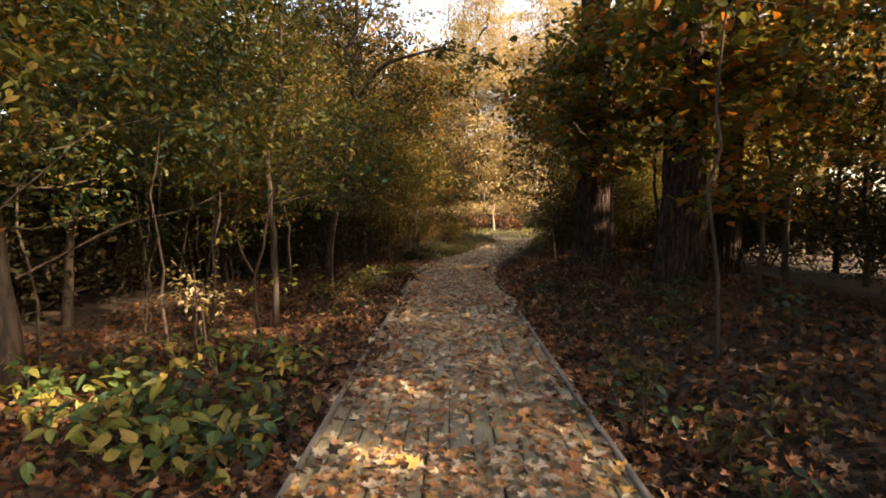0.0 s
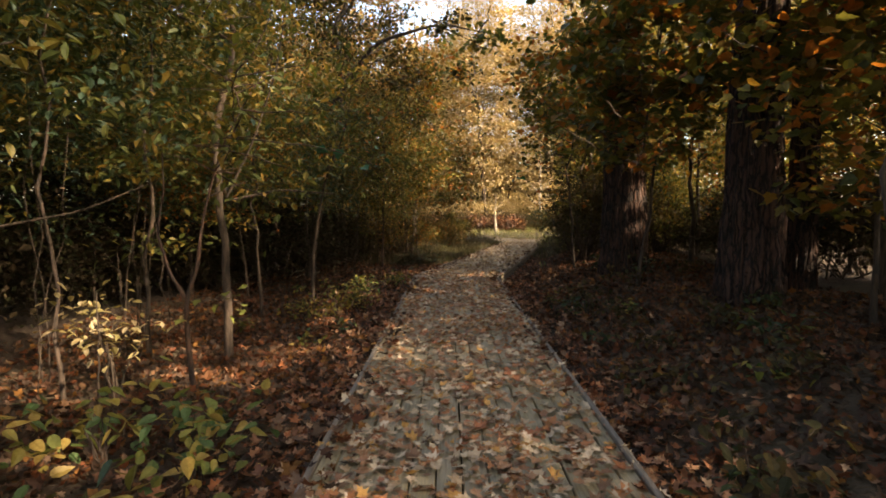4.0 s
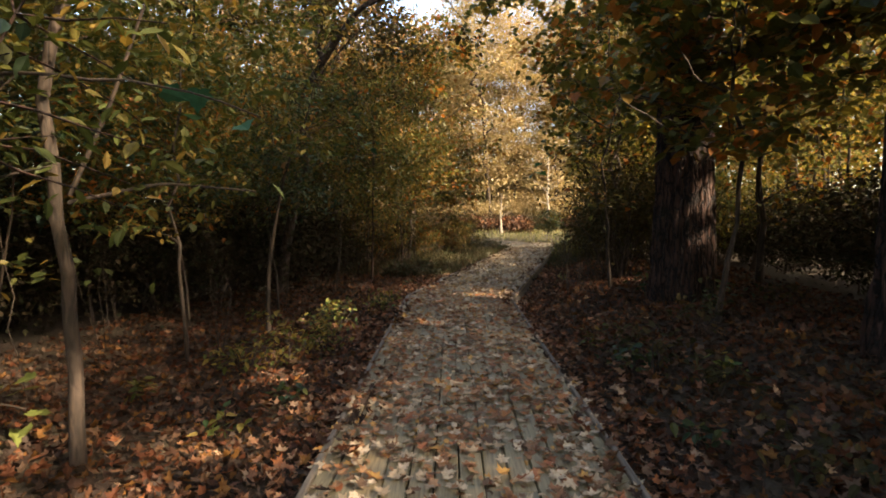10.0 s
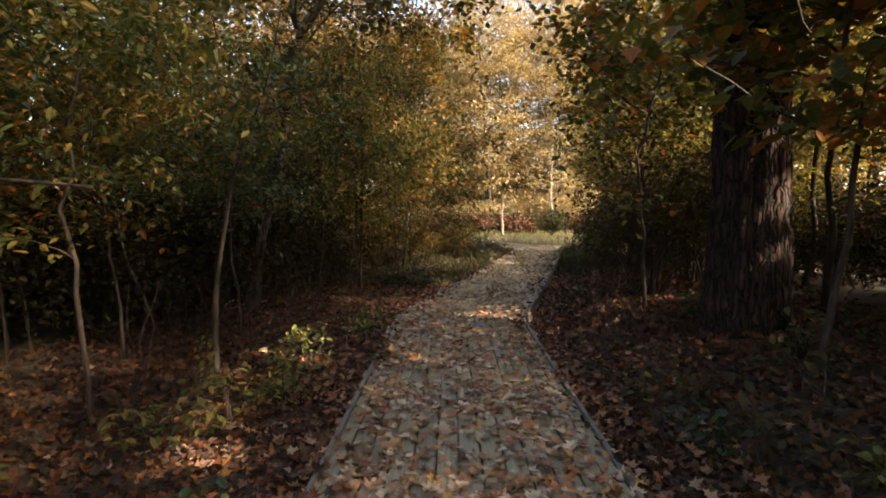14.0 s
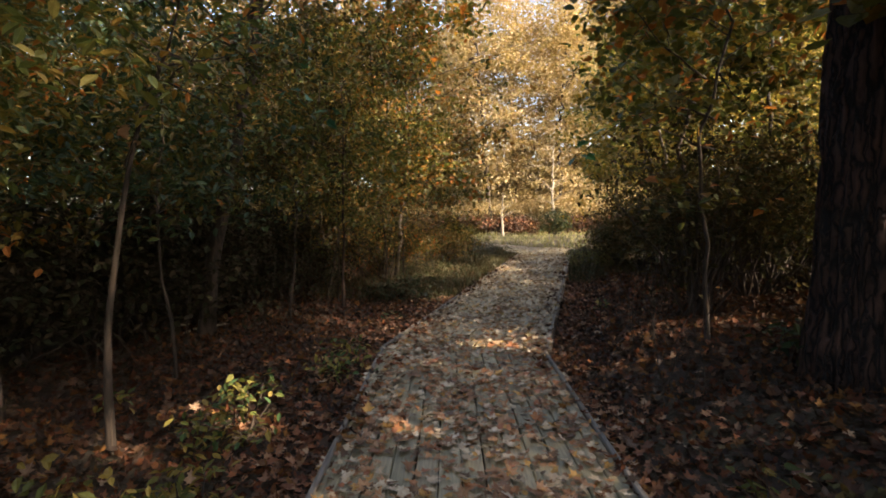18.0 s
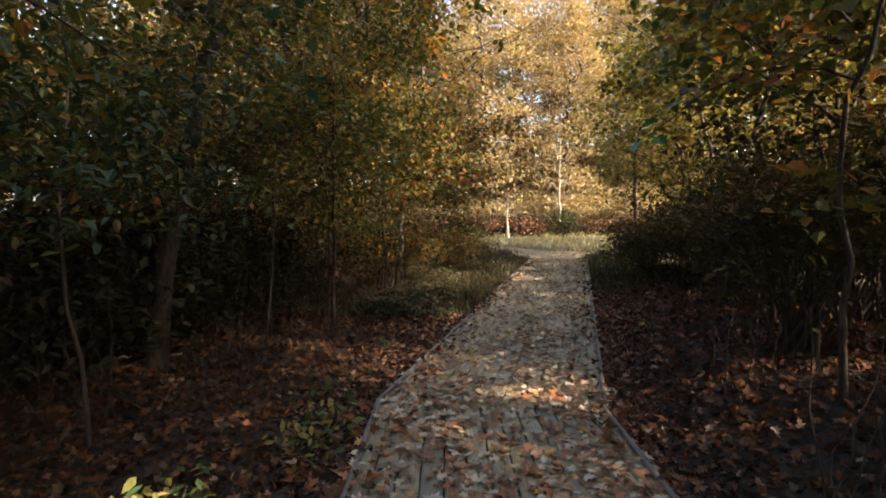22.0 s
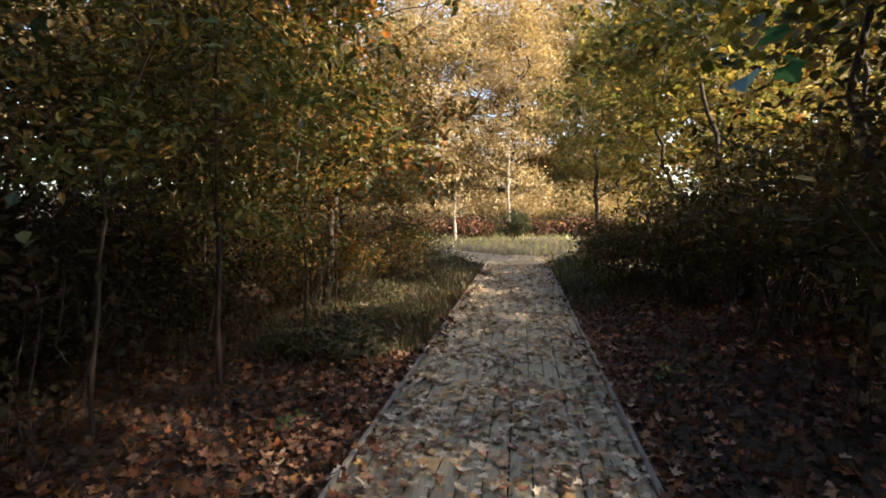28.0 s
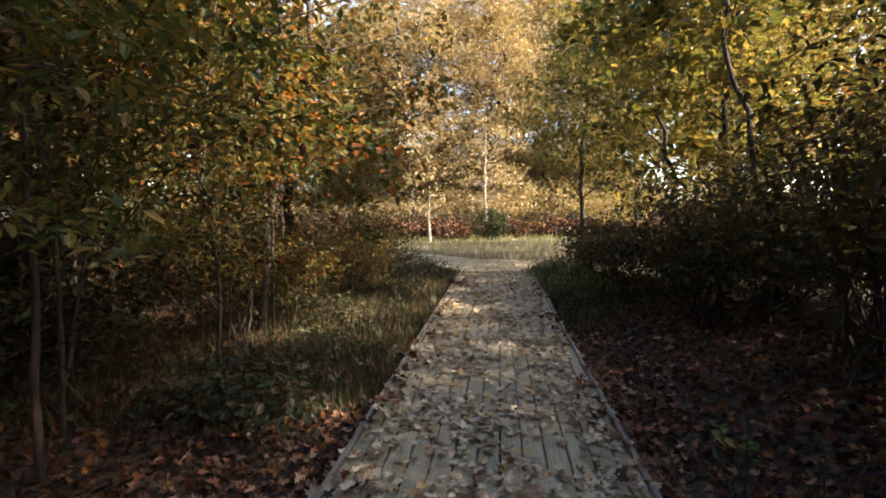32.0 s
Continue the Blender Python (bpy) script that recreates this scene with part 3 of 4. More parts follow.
# the slender trees on the low side
grow("young_tree", (-2.2, 7.13), 7.5, 0.1, "slender grey-barked young tree with forking branches", low=2.4, radius=1.9, clumps=90, per=34, leaf=0.09, limbs=3, lean=(0.1, 0.3), wander=0.012, flare=1.15, group="young trees", offset=(-0.6, 0), forks=[((0.03, 0, 1.9), (0.35, 0, 2.5), (0.6, 0.1, 3.3), (0.75, 0.1, 4.2)), ((0.02, 0, 1.85), (0.6, 0.1, 1.98), (1.2, 0.2, 1.93))], fork=0.16)
grow("sapling", (-1.88, 5.9), 3.2, 0.048, "crooked forked sapling with few leaves", low=1.7, radius=0.9, clumps=30, per=16, leaf=0.1, limbs=3, lean=(0.75, 0.3), group="saplings", bark=BARK_RED,
     stem=[(-0.05, 0, 0.5), (-0.06, 0, 0.92), (0.07, 0, 1.2), (0.1, 0, 1.5), (0.16, 0.05, 1.85), (0.3, 0.1, 2.35)], forks=[((-0.06, 0, 0.92), (-0.2, 0, 1.15), (-0.3, 0, 1.5), (-0.22, 0, 1.9), (-0.3, 0.1, 2.5))])
grow("sapling", (-2.5, 10.83), 4.2, 0.065, "thin pale leaning sapling", low=2.3, radius=0.9, clumps=24, per=22, leaf=0.085, limbs=4, lean=(0.85, 0.0), group="saplings", mat=LEAF_OAK, stem=[(0.0, 0, 0.6), (0.02, 0, 1.0), (0.06, 0, 1.25), (0.21, 0, 2.05), (0.36, 0, 2.55), (0.62, 0, 3.05)])
grow("young_tree", (-3.6, 4.3), 7, 0.2, "grey trunk of a young tree among undergrowth", low=2.6, radius=1.9, clumps=60, per=34, leaf=0.12, limbs=7, lean=(-0.4, 0.2), group="young trees", forks=[((0.05, 0, 1.1), (0.5, 0.9, 1.62), (0.95, 1.3, 1.75), (1.43, 1.7, 2.05))], fork=0.07)
grow("sapling", (-2.43, 16.7), 5, 0.055, "thin reddish trunk catching the sun", low=1.6, radius=1.4, clumps=60, per=34, leaf=0.1, limbs=3, group="saplings", mat=LEAF_OLIVE, bark=BARK_RED, wander=0.008)
grow("young_tree", (-5.5, 7.1), 6.5, 0.14, "young tree with a sunlit pale trunk", low=3.0, radius=1.6, clumps=60, per=30, leaf=0.12, limbs=6, lean=(0.5, 0.1), group="young trees", bark=BARK_GREY, wander=0.01)
def spray(ob, a, b, n, size, mat, spread=0.14):
    """A twig of a tree, from a to b in the world, with a few single large leaves."""
    o = np.array(ob.location)
    a, b = np.array(a) - o, np.array(b) - o
    line = bent(a, b, 9, 0.05, 0.04)
    v, f = tube(line, np.linspace(0.009, 0.003, 9), 6)
    twig = part("twig", mesh_from("twig", v, f, BARK_GREY, True), ob)
    for k in range(n):
        q = line[-1 - (k % 4)] + rng.normal(0, spread, 3) * np.array([1, 1, 0.6])
        v, f = scatter(LOBED, q[None], size * rng.uniform(0.75, 1.15, 1), 0.35)
        part("leaf", mesh_from("leaf", v, f, mat), twig)


def bough(ob, a, b, n, size, mat, wide=0.24, shape=LOBED, sag=-0.06):
    """A leafy bough of a tree, from a to b in the world: a thin limb, and leaves that hang along its outer part."""
    o = np.array(ob.location)
    a, b = np.array(a) - o, np.array(b) - o
    line = bent(a, b, 10, sag, 0.04)
    v, f = tube(line, np.linspace(0.014, 0.003, 10), 6)
    limb = part("limb", mesh_from("limb", v, f, BARK_DARK, True), ob)
    s = rng.uniform(0.25, 1.05, n)
    at = np.stack([np.interp(s, np.linspace(0, 1, 10), line[:, q]) for q in range(3)], -1)
    at += rng.normal(0, 1, (n, 3)) * np.array([wide, wide, wide * 0.35])
    at = at[shaded(at + o)]
    v, f = scatter(shape, at, rng.uniform(0.6, 1.15, len(at)) * size, 0.4)
    part("foliage", mesh_from("foliage", v, f, mat), limb)


forked = [o for o in scene.objects if o.name.startswith("sapling") and o.parent is None]
spray(forked[0], (-1.5, 6.0, 2.1), (-0.2, 5.66, 1.84), 4, 0.1, LEAF_TEAL, 0.07)
spray(forked[0], (-1.7, 5.95, 1.6), (-1.55, 6.35, 1.75), 5, 0.09, LEAF_GREEN)
spray(forked[0], (-1.93, 5.9, 0.66), (-1.5, 6.05, 0.64), 12, 0.085, LEAF_YELLOW, 0.12)
spray(forked[1], (-1.95, 10.85, 2.6), (-1.55, 11.1, 2.75), 7, 0.13, LEAF_OAK)
spray(forked[1], (-2.3, 10.83, 1.9), (-2.1, 10.7, 2.15), 3, 0.11, LEAF_BOARD, 0.06)
# maples whose low boughs hang over the walk
grow("maple_tree", (2.5, 12.9), 5.4, 0.05, "crooked young maple with drooping leafy boughs over the walk", low=2.3, radius=1.5, clumps=55, per=36, leaf=0.11, mat=LEAF_OAK, bark=BARK_DARK, limbs=8, lean=(-0.3, -0.1), wander=0.04, shape=BROAD, group="young maples", offset=(0.2, 0.2))
grow("maple_tree", (3.2, 15.3), 6.0, 0.09, "young maple with turning leaves behind the oak", low=2.4, radius=1.8, clumps=110, per=36, leaf=0.13, mat=LEAF_OLIVE, bark=BARK_DARK, limbs=8, lean=(-0.2, 0.2), wander=0.03, shape=BROAD, group="young maples", offset=(0.4, 0))
grow("maple_tree", (3.0, 9.9), 5.2, 0.06, "young maple with orange-tinged leaves against the oak trunks", low=2.15, radius=1.5, clumps=110, per=34, leaf=0.15, mat=LEAF_OAK, bark=BARK_DARK, limbs=8, lean=(0.3, 0.2), wander=0.03, shape=BROAD, group="young maples", offset=(0.2, 0.2))
grow("maple_tree", (4.5, 7.0), 5.0, 0.06, "young maple with low boughs in front of the dark trunks", low=2.1, radius=1.5, clumps=100, per=34, leaf=0.14, mat=LEAF_OAK, bark=BARK_DARK, limbs=8, lean=(-0.2, 0.2), wander=0.03, shape=BROAD, group="young maples", offset=(-0.2, 0.3), twigs=False)
grow("maple_tree", (4.5, 19.6), 7.2, 0.1, "young maple spreading over the shrubs towards the walk", low=3.6, radius=2.3, clumps=130, per=36, leaf=0.14, mat=LEAF_OLIVE, bark=BARK_DARK, limbs=9, lean=(-0.5, 0.1), wander=0.03, shape=BROAD, group="young maples", offset=(-0.5, 0), twigs=False)
# this crown's dark leaf colour carries its shade
grow("maple_tree", (-3.9, 14.6), 11, 0.22, "tall maple with a shade-toned crown and a dark bough hanging over the boardwalk", low=3.9, radius=3.4, clumps=170, per=84, leaf=0.085, mat=LEAF_DARK, bark=BARK_DARK, limbs=12, lean=(1.0, 0), shape=BROAD, group="young maples", offset=(1.0, 0), twigs=False, forks=[((0.4, 0, 4.0), (1.8, -0.3, 5.8), (3.4, -0.6, 6.1), (4.9, -0.8, 5.7))])

grow("maple_tree", (-2.3, 21.3), 8, 0.12, "golden young maple leaning over the low bank", low=1.8, radius=2.1, clumps=100, per=46, leaf=0.14, mat=LEAF_OAK, bark=BARK_DARK, limbs=10, lean=(0.5, 0.2), wander=0.03, shape=BROAD, group="young maples", offset=(0.6, 0), twigs=False)
grow("maple_tree", (5.0, 22.8), 7.5, 0.11, "yellow-green young maple where the shrubs end", low=2.0, radius=2.0, clumps=95, per=46, leaf=0.14, mat=LEAF_AMBER, bark=BARK_DARK, limbs=10, lean=(-0.5, 0), wander=0.03, shape=BROAD, group="young maples", offset=(0.0, 0), twigs=False)
near_maple = grow("maple_tree", (2.95, 4.5), 5.2, 0.04, "thin maple with orange-tinged leaves beside the start", low=2.6, radius=1.2, clumps=46, per=22, leaf=0.12, mat=LEAF_OAK, bark=BARK_DARK, limbs=6, lean=(0.2, 0.2), wander=0.02, shape=LOBED, group="young maples", offset=(0.4, 0.1))
maples = [o for o in scene.objects if o.name.startswith("maple_tree") and o.parent is None]
for b in ((0.3, 13.6, 5.35), (0.9, 13.9, 5.5), (0.1, 14.3, 5.0), (1.0, 13.3, 5.15)):
    bough(maples[5], (-0.7, 14.2, 6.0), b, 70, 0.16, LEAF_OLIVE, 0.3)
for a, b in (((-2.0, 21.3, 3.2), (0.3, 20.8, 3.6)), ((-2.0, 21.3, 4.0), (0.6, 21.2, 4.6)), ((-1.9, 21.3, 5.0), (1.2, 20.9, 5.8)), ((-2.0, 21.3, 2.4), (-0.4, 20.3, 2.6)), ((-2.0, 21.3, 4.4), (0.2, 19.9, 5.0))):
    bough(maples[6], a, b, 190, 0.14, LEAF_GOLD, 0.42)
for a, b in (((4.2, 19.6, 4.2), (2.6, 19.2, 4.9)), ((4.1, 19.6, 4.8), (2.2, 20.2, 5.6)), ((4.1, 19.6, 5.4), (2.9, 19.0, 6.2)), ((4.2, 19.6, 3.6), (3.0, 18.6, 3.9))):
    bough(maples[4], a, b, 170, 0.13, LEAF_AMBER, 0.4)
spray(maples[5], (-2.8, 14.2, 3.3), (-1.75, 13.4, 2.75), 10, 0.17, LEAF_TEAL, 0.17)
spray(maples[0], (2.2, 13.2, 2.7), (1.3, 13.9, 2.25), 5, 0.15, LEAF_TEAL, 0.1)
spray(maples[0], (2.2, 12.6, 2.6), (1.75, 11.9, 2.5), 7, 0.14, LEAF_OAK, 0.12)
for a, b in (((2.95, 9.9, 2.2), (1.7, 9.5, 2.75)), ((3.0, 9.9, 2.6), (1.55, 10.5, 3.1)), ((3.0, 9.9, 2.8), (2.0, 8.9, 3.3)), ((3.0, 9.9, 2.1), (2.6, 8.8, 2.6)), ((3.0, 9.9, 3.2), (1.5, 9.7, 3.8)), ((3.1, 9.9, 2.4), (3.4, 8.9, 2.7)), ((3.1, 9.95, 3.0), (2.7, 9.0, 3.7))):
    bough(maples[2], a, b, 110, 0.13, LEAF_OAK, 0.26)
for a, b in (((4.5, 7.0, 2.0), (3.2, 6.5, 2.5)), ((4.5, 7.0, 2.4), (3.5, 5.7, 2.6)), ((4.5, 7.0, 2.8), (2.8, 7.0, 3.3)), ((4.5, 7.0, 1.7), (4.0, 6.0, 1.9)), ((4.5, 7.05, 2.6), (4.3, 5.7, 3.0)), ((4.5, 7.0, 1.5), (3.6, 6.7, 1.7))):
    bough(maples[3], a, b, 100, 0.13, LEAF_OAK, 0.26)
for a, b in (((2.5, 12.9, 2.2), (1.5, 12.6, 2.6)), ((2.5, 12.9, 2.5), (1.6, 13.4, 3.2)), ((2.4, 12.9, 2.9), (1.4, 12.2, 3.5)), ((2.5, 12.9, 1.6), (2.0, 12.2, 1.9))):
    bough(maples[0], a, b, 55, 0.11, LEAF_OAK, 0.24)
for a, b in (((-3.7, 4.4, 1.7), (-3.1, 5.1, 1.9)), ((-3.7, 4.4, 2.0), (-2.9, 4.9, 2.4)), ((-3.65, 4.35, 1.3), (-3.4, 5.4, 1.5)), ((-3.7, 4.4, 2.3), (-3.3, 5.6, 2.7))):
    bough([o for o in scene.objects if o.name == "young_tree.001"][0], a, b, 60, 0.075, LEAF_AMBER, 0.2, OVAL)
spray(maples[2], (2.6, 9.7, 2.3), (2.0, 9.2, 2.45), 7, 0.15, LEAF_OLIVE, 0.13)
spray(maples[2], (2.6, 10.0, 2.6), (1.9, 10.3, 2.9), 7, 0.15, LEAF_OAK, 0.13)


def dead_stems(base, high, n, label):
    """A few bare, broken stems."""
    bx, by = base
    ob = thing("dead_stem_clump", (bx, by, float(ground_z(bx, by)) - 0.03), label, "dead stems", "dead stems")
    for k in range(n):
        a = np.array([rng.normal(0, 0.15), rng.normal(0, 0.15), 0])
        b = a + np.array([rng.normal(0, 0.25), rng.normal(0, 0.2), high * rng.uniform(0.5, 1.1)])
        v, f = tube(bent(a, b, 7, 0, 0.06), np.linspace(0.006, 0.003, 7), 5)
        part("stem", mesh_from("stem", v, f, BARK_GREY, True), ob)


for base, high, n in (((1.95, 11.8), 1.2, 6), ((2.15, 13.4), 1.0, 7), ((2.6, 14.6), 1.1, 6), ((1.9, 15.8), 0.7, 7), ((-3.4, 13.2), 1.3, 5), ((-3.3, 15.0), 1.4, 5), ((2.3, 18.5), 0.6, 5)):
    dead_stems(base, high, n, "bare broken stems standing in the leaf litter")

for k in range(15):
    y = 6 + k * 1.15 + rs.uniform(-0.4, 0.4)
    dead_stems((float(middle(y)) - rs.uniform(2.6, 5.2), y), rs.uniform(1.8, 3.2), 3, "bare thin stems of dead undergrowth")

# a fallen bough on the low side
fallen = thing("fallen_bough", (-4.6, 14.5, float(ground_z(-4.6, 14.5)) + 0.03), "pale fallen bough lying in the leaf litter", "branch")
for a, b, w in (((-0.9, 0, 0), (0.9, 0.3, 0.12), 0.035), ((0.2, 0.1, 0.05), (0.7, -0.3, 0.25), 0.018), ((-0.3, 0, 0.03), (-0.7, 0.35, 0.2), 0.016)):
    v, f = tube(bent(a, b, 9, 0, 0.04), np.linspace(w, w * 0.4, 9), 8)
    part("limb", mesh_from("limb", v, f, BARK_PALE, True), fallen)

# trees about the start, mostly unseen, added to block sun and sky
for x, y in ((4.6, -0.4), (5.3, 2.2), (4.4, -2.4), (6.4, 1.0), (6.6, -0.9), (8.2, -1.6), (9.0, -0.2), (6.2, 4.2), (7.6, 3.2), (8.8, 5.6), (4.0, 1.2), (-5.6, 2.6), (-7.2, 3.4), (10.5, -1.5), (12.0, 0.5), (11.5, 2.6), (13.0, -3.0), (9.8, 1.6), (12.8, 4.2)):
    grow("understorey_tree", (x, y), 7, 0.09, "slim understorey tree that deepens the shade", low=2.2, radius=2.1, clumps=80, per=32, leaf=0.14, mat=LEAF_OLIVE, limbs=6, bark=BARK_DARK, group="understorey trees", twigs=False, sides=7, shape=DIAMOND)
# understorey on the low side: a deep belt of thin stems and leaves
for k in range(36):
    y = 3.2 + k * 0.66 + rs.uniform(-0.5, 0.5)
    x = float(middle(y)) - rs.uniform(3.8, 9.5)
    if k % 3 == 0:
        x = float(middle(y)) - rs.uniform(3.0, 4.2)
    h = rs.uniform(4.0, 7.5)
    # past y 14 darker leaf colour stands in for the deep shade
    grow("understorey_tree", (x, y), h, rs.uniform(0.03, 0.055), "slim understorey tree with thin olive to shade-dark foliage", low=rs.uniform(1.2, 1.8), radius=rs.uniform(1.4, 2.1), clumps=80, per=56, leaf=0.1, spread=0.26,
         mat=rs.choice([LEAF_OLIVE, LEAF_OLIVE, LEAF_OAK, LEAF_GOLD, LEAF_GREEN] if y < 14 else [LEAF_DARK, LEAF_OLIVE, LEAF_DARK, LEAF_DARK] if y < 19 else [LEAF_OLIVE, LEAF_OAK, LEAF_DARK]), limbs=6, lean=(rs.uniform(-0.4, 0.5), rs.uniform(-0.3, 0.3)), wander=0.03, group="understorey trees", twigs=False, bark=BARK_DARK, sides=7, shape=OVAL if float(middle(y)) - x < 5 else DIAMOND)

for x, y in ((-8, 9.5), (-8.5, 12.5), (-7.6, 15.2), (-8.2, 18), (-10.5, 14), (-10.5, 20), (-9, 6.8), (-7.2, 11), (8.7, 17.6), (9.4, 15.2), (8.4, 13.2), (8.2, 20.2)):
    grow("understorey_tree", (x, y), 7 if x > 0 else 9, 0.09, "slim understorey tree deep in the wood", low=1.8, radius=2.4, clumps=100 if x < 0 else 60, per=30, leaf=0.17, mat=LEAF_OLIVE if x < 0 else LEAF_AMBER, limbs=6, bark=BARK_DARK, group="understorey trees", twigs=False, sides=7, shape=DIAMOND, spread=0.36)

# the high side: understorey behind the oaks
for k in range(21):
    y = 2.5 + k * 0.95 + rs.uniform(-0.4, 0.4)
    x = float(middle(y)) + rs.uniform(4.6, 9.5)
    grow("understorey_tree", (x, y), rs.uniform(4.5, 8), rs.uniform(0.05, 0.12), "slim understorey tree that deepens the shade", low=rs.uniform(0.8, 1.5), radius=rs.uniform(1.5, 2.2), clumps=85 if y < 11 else 56, per=32, leaf=0.13,
         mat=rs.choice([LEAF_OLIVE, LEAF_OAK, LEAF_GREEN] if y < 11 else [LEAF_AMBER, LEAF_OAK, LEAF_AMBER]), limbs=6, bark=BARK_DARK, group="understorey trees", twigs=False, sides=7, shape=DIAMOND)


# added in the sun's way to keep the lower oak trunk dark
for x, y in ((7.2, 9.9), (8.6, 8.9), (6.6, 8.2)):
    grow("understorey_tree", (x, y), 6.5, 0.09, "slim understorey tree added behind the oaks to block sun", low=0.9, radius=1.8, clumps=120, per=40, leaf=0.12, mat=LEAF_OAK, limbs=6, bark=BARK_DARK, group="understorey trees", twigs=False, sides=7, shape=OVAL)

# ---- shrubs ----
def shrub(name, base, high, radius, label, mat, stems=9, clumps=50, per=30, leaf=0.08, spread=0.2, category="shrub", group="shrubs", low=0.25, bark=BARK_DARK, shape=OVAL, tilt=None):
    bx, by = base
    bz = float(ground_z(bx, by)) - 0.04
    ob = thing(name, (bx, by, bz), label, category, group)
    pts = clump_points(clumps, low, high, radius, (0, 0), shell=0.35)
    for k in range(stems):
        q = pts[k % len(pts)]
        a = np.array([rng.normal(0, 0.12 * radius), rng.normal(0, 0.12 * radius), 0])
        v, f = tube(bent(a, q, 6, 0.05, 0.07), np.linspace(0.006 + 0.006 * high, 0.003, 6), 5)
        part("stem", mesh_from("stem", v, f, bark, True), ob)
    at = np.repeat(pts, per, 0) + rng.normal(0, 1, (clumps * per, 3)) * np.array([spread, spread, spread * 0.6])
    at = at[at[:, 2] > 0.05]
    v, f = scatter(shape, at, rng.uniform(0.6, 1.2, len(at)) * leaf, tilt)
    part("leaves", mesh_from("leaves", v, f, mat), ob)
    return ob


for k in range(13):
    y = 14.3 + k * 0.9
    x = float(middle(y)) + rs.uniform(2.5, 3.0) + (k % 3) * 1.1
    high = 2.85 - 0.08 * (y - 14.3) + rs.uniform(-0.15, 0.2) if y < 21 else rs.uniform(1.2, 1.6)
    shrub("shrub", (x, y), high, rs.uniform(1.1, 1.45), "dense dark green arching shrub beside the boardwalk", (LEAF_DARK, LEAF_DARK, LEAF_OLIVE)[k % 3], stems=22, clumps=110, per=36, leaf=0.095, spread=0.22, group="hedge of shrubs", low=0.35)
shrub("shrub", (-0.9, 25.7), 1.9, 0.75, "light green shrub at the turn of the walk", LEAF_OLIVE, stems=8, clumps=60, per=30, leaf=0.1, spread=0.16)
shrub("shrub", (4.4, 42), 2.0, 1.0, "dark round bush in the sunny clearing", LEAF_GREEN, stems=8, clumps=60, per=30, leaf=0.16, spread=0.2)
for k, (x, y) in enumerate(((-1.3, 24.4), (-2.1, 22.9), (-0.9, 26.2), (-2.8, 25.4), (-3.3, 21.8), (-2.4, 20.4), (-4.3, 23.8), (-3.9, 27.0), (-1.7, 28.3), (-3.3, 30.2), (-4.9, 20.6))):
    shrub("shrub", (x, y), rs.uniform(1.4, 2.3), rs.uniform(0.9, 1.25), "russet and gold shrub on the low bank", (LEAF_GOLD, LEAF_OAK, LEAF_DARK)[k % 3], stems=14, clumps=80, per=34, leaf=0.085, spread=0.2, group="bank shrubs", low=0.3)
weed = []
for k in range(26):
    y = 17.5 + k * 0.38
    x = float(middle(y)) - 1.25 - abs(rs.gauss(0, 1.1))
    if k > 19:
        y = 21 + (k - 19) * 0.85
        x = float(middle(y)) + rs.uniform(1.2, 1.8)
    if k < 4:
        weed.append(shrub("weed_clump", (x, y), 0.45, 0.5, "dull brownish-green weeds along the walk edge", WEEDS, stems=8, clumps=40, per=14, leaf=0.09, spread=0.1, low=0.08, category="weeds", group="weeds"))
    else:
        copy_thing(weed[k % 4], pose(x, y, float(ground_z(x, y)) - 0.04, 0, 0, rs.uniform(0, 360))).scale = [rs.uniform(0.55, 1.0)] * 3
for x, y in ((0.9, 26.6), (0.5, 27.2), (0.1, 28.3), (0.45, 29.6), (-0.2, 30.8), (-0.6, 29.5), (-0.9, 32.0), (0.2, 26.2), (-0.5, 27.4), (3.5, 26.9), (3.9, 27.6), (4.4, 27.2), (4.9, 28.3), (5.3, 29.4), (4.3, 26.2), (3.6, 26.0)):
    copy_thing(weed[int(x * 10) % 4], pose(x, y, float(ground_z(x, y)) - 0.04, 0, 0, rs.uniform(0, 360))).scale = [rs.uniform(0.8, 1.3)] * 3
dry = []
for k in range(22):
    x, y = -13 + k * 1.6 + rs.uniform(-0.5, 0.5), 47.5 + rs.uniform(-1, 1)
    if k < 3:
        dry.append(shrub("dry_brush", (x, y), 1.2, 1.2, "low reddish-brown brush at the back of the clearing", LEAF_FALLEN, stems=8, clumps=60, per=18, leaf=0.22, spread=0.22, group="dry brush", shape=DIAMOND, low=0.1))
    else:
        copy_thing(dry[k % 3], pose(x, y, float(ground_z(x, y)) - 0.04, 0, 0, rs.uniform(0, 360))).scale = [rs.uniform(0.8, 1.3)] * 3
for x, y, h in ((-1.65, 11.2, 0.5), (-1.7, 9.5, 0.55), (-1.4, 9.9, 0.45), (-2.0, 9.1, 0.4), (-1.8, 10.9, 0.4), (-1.3, 12.5, 0.4)):
    shrub("seedling_shrub", (x, y), h, 0.35, "low yellowing seedling in a patch of sun", LEAF_AMBER if y < 10 else LEAF_YELLOW, stems=5, clumps=14, per=9, leaf=0.085, spread=0.09, low=0.12, group="seedlings", bark=BARK_GREY)
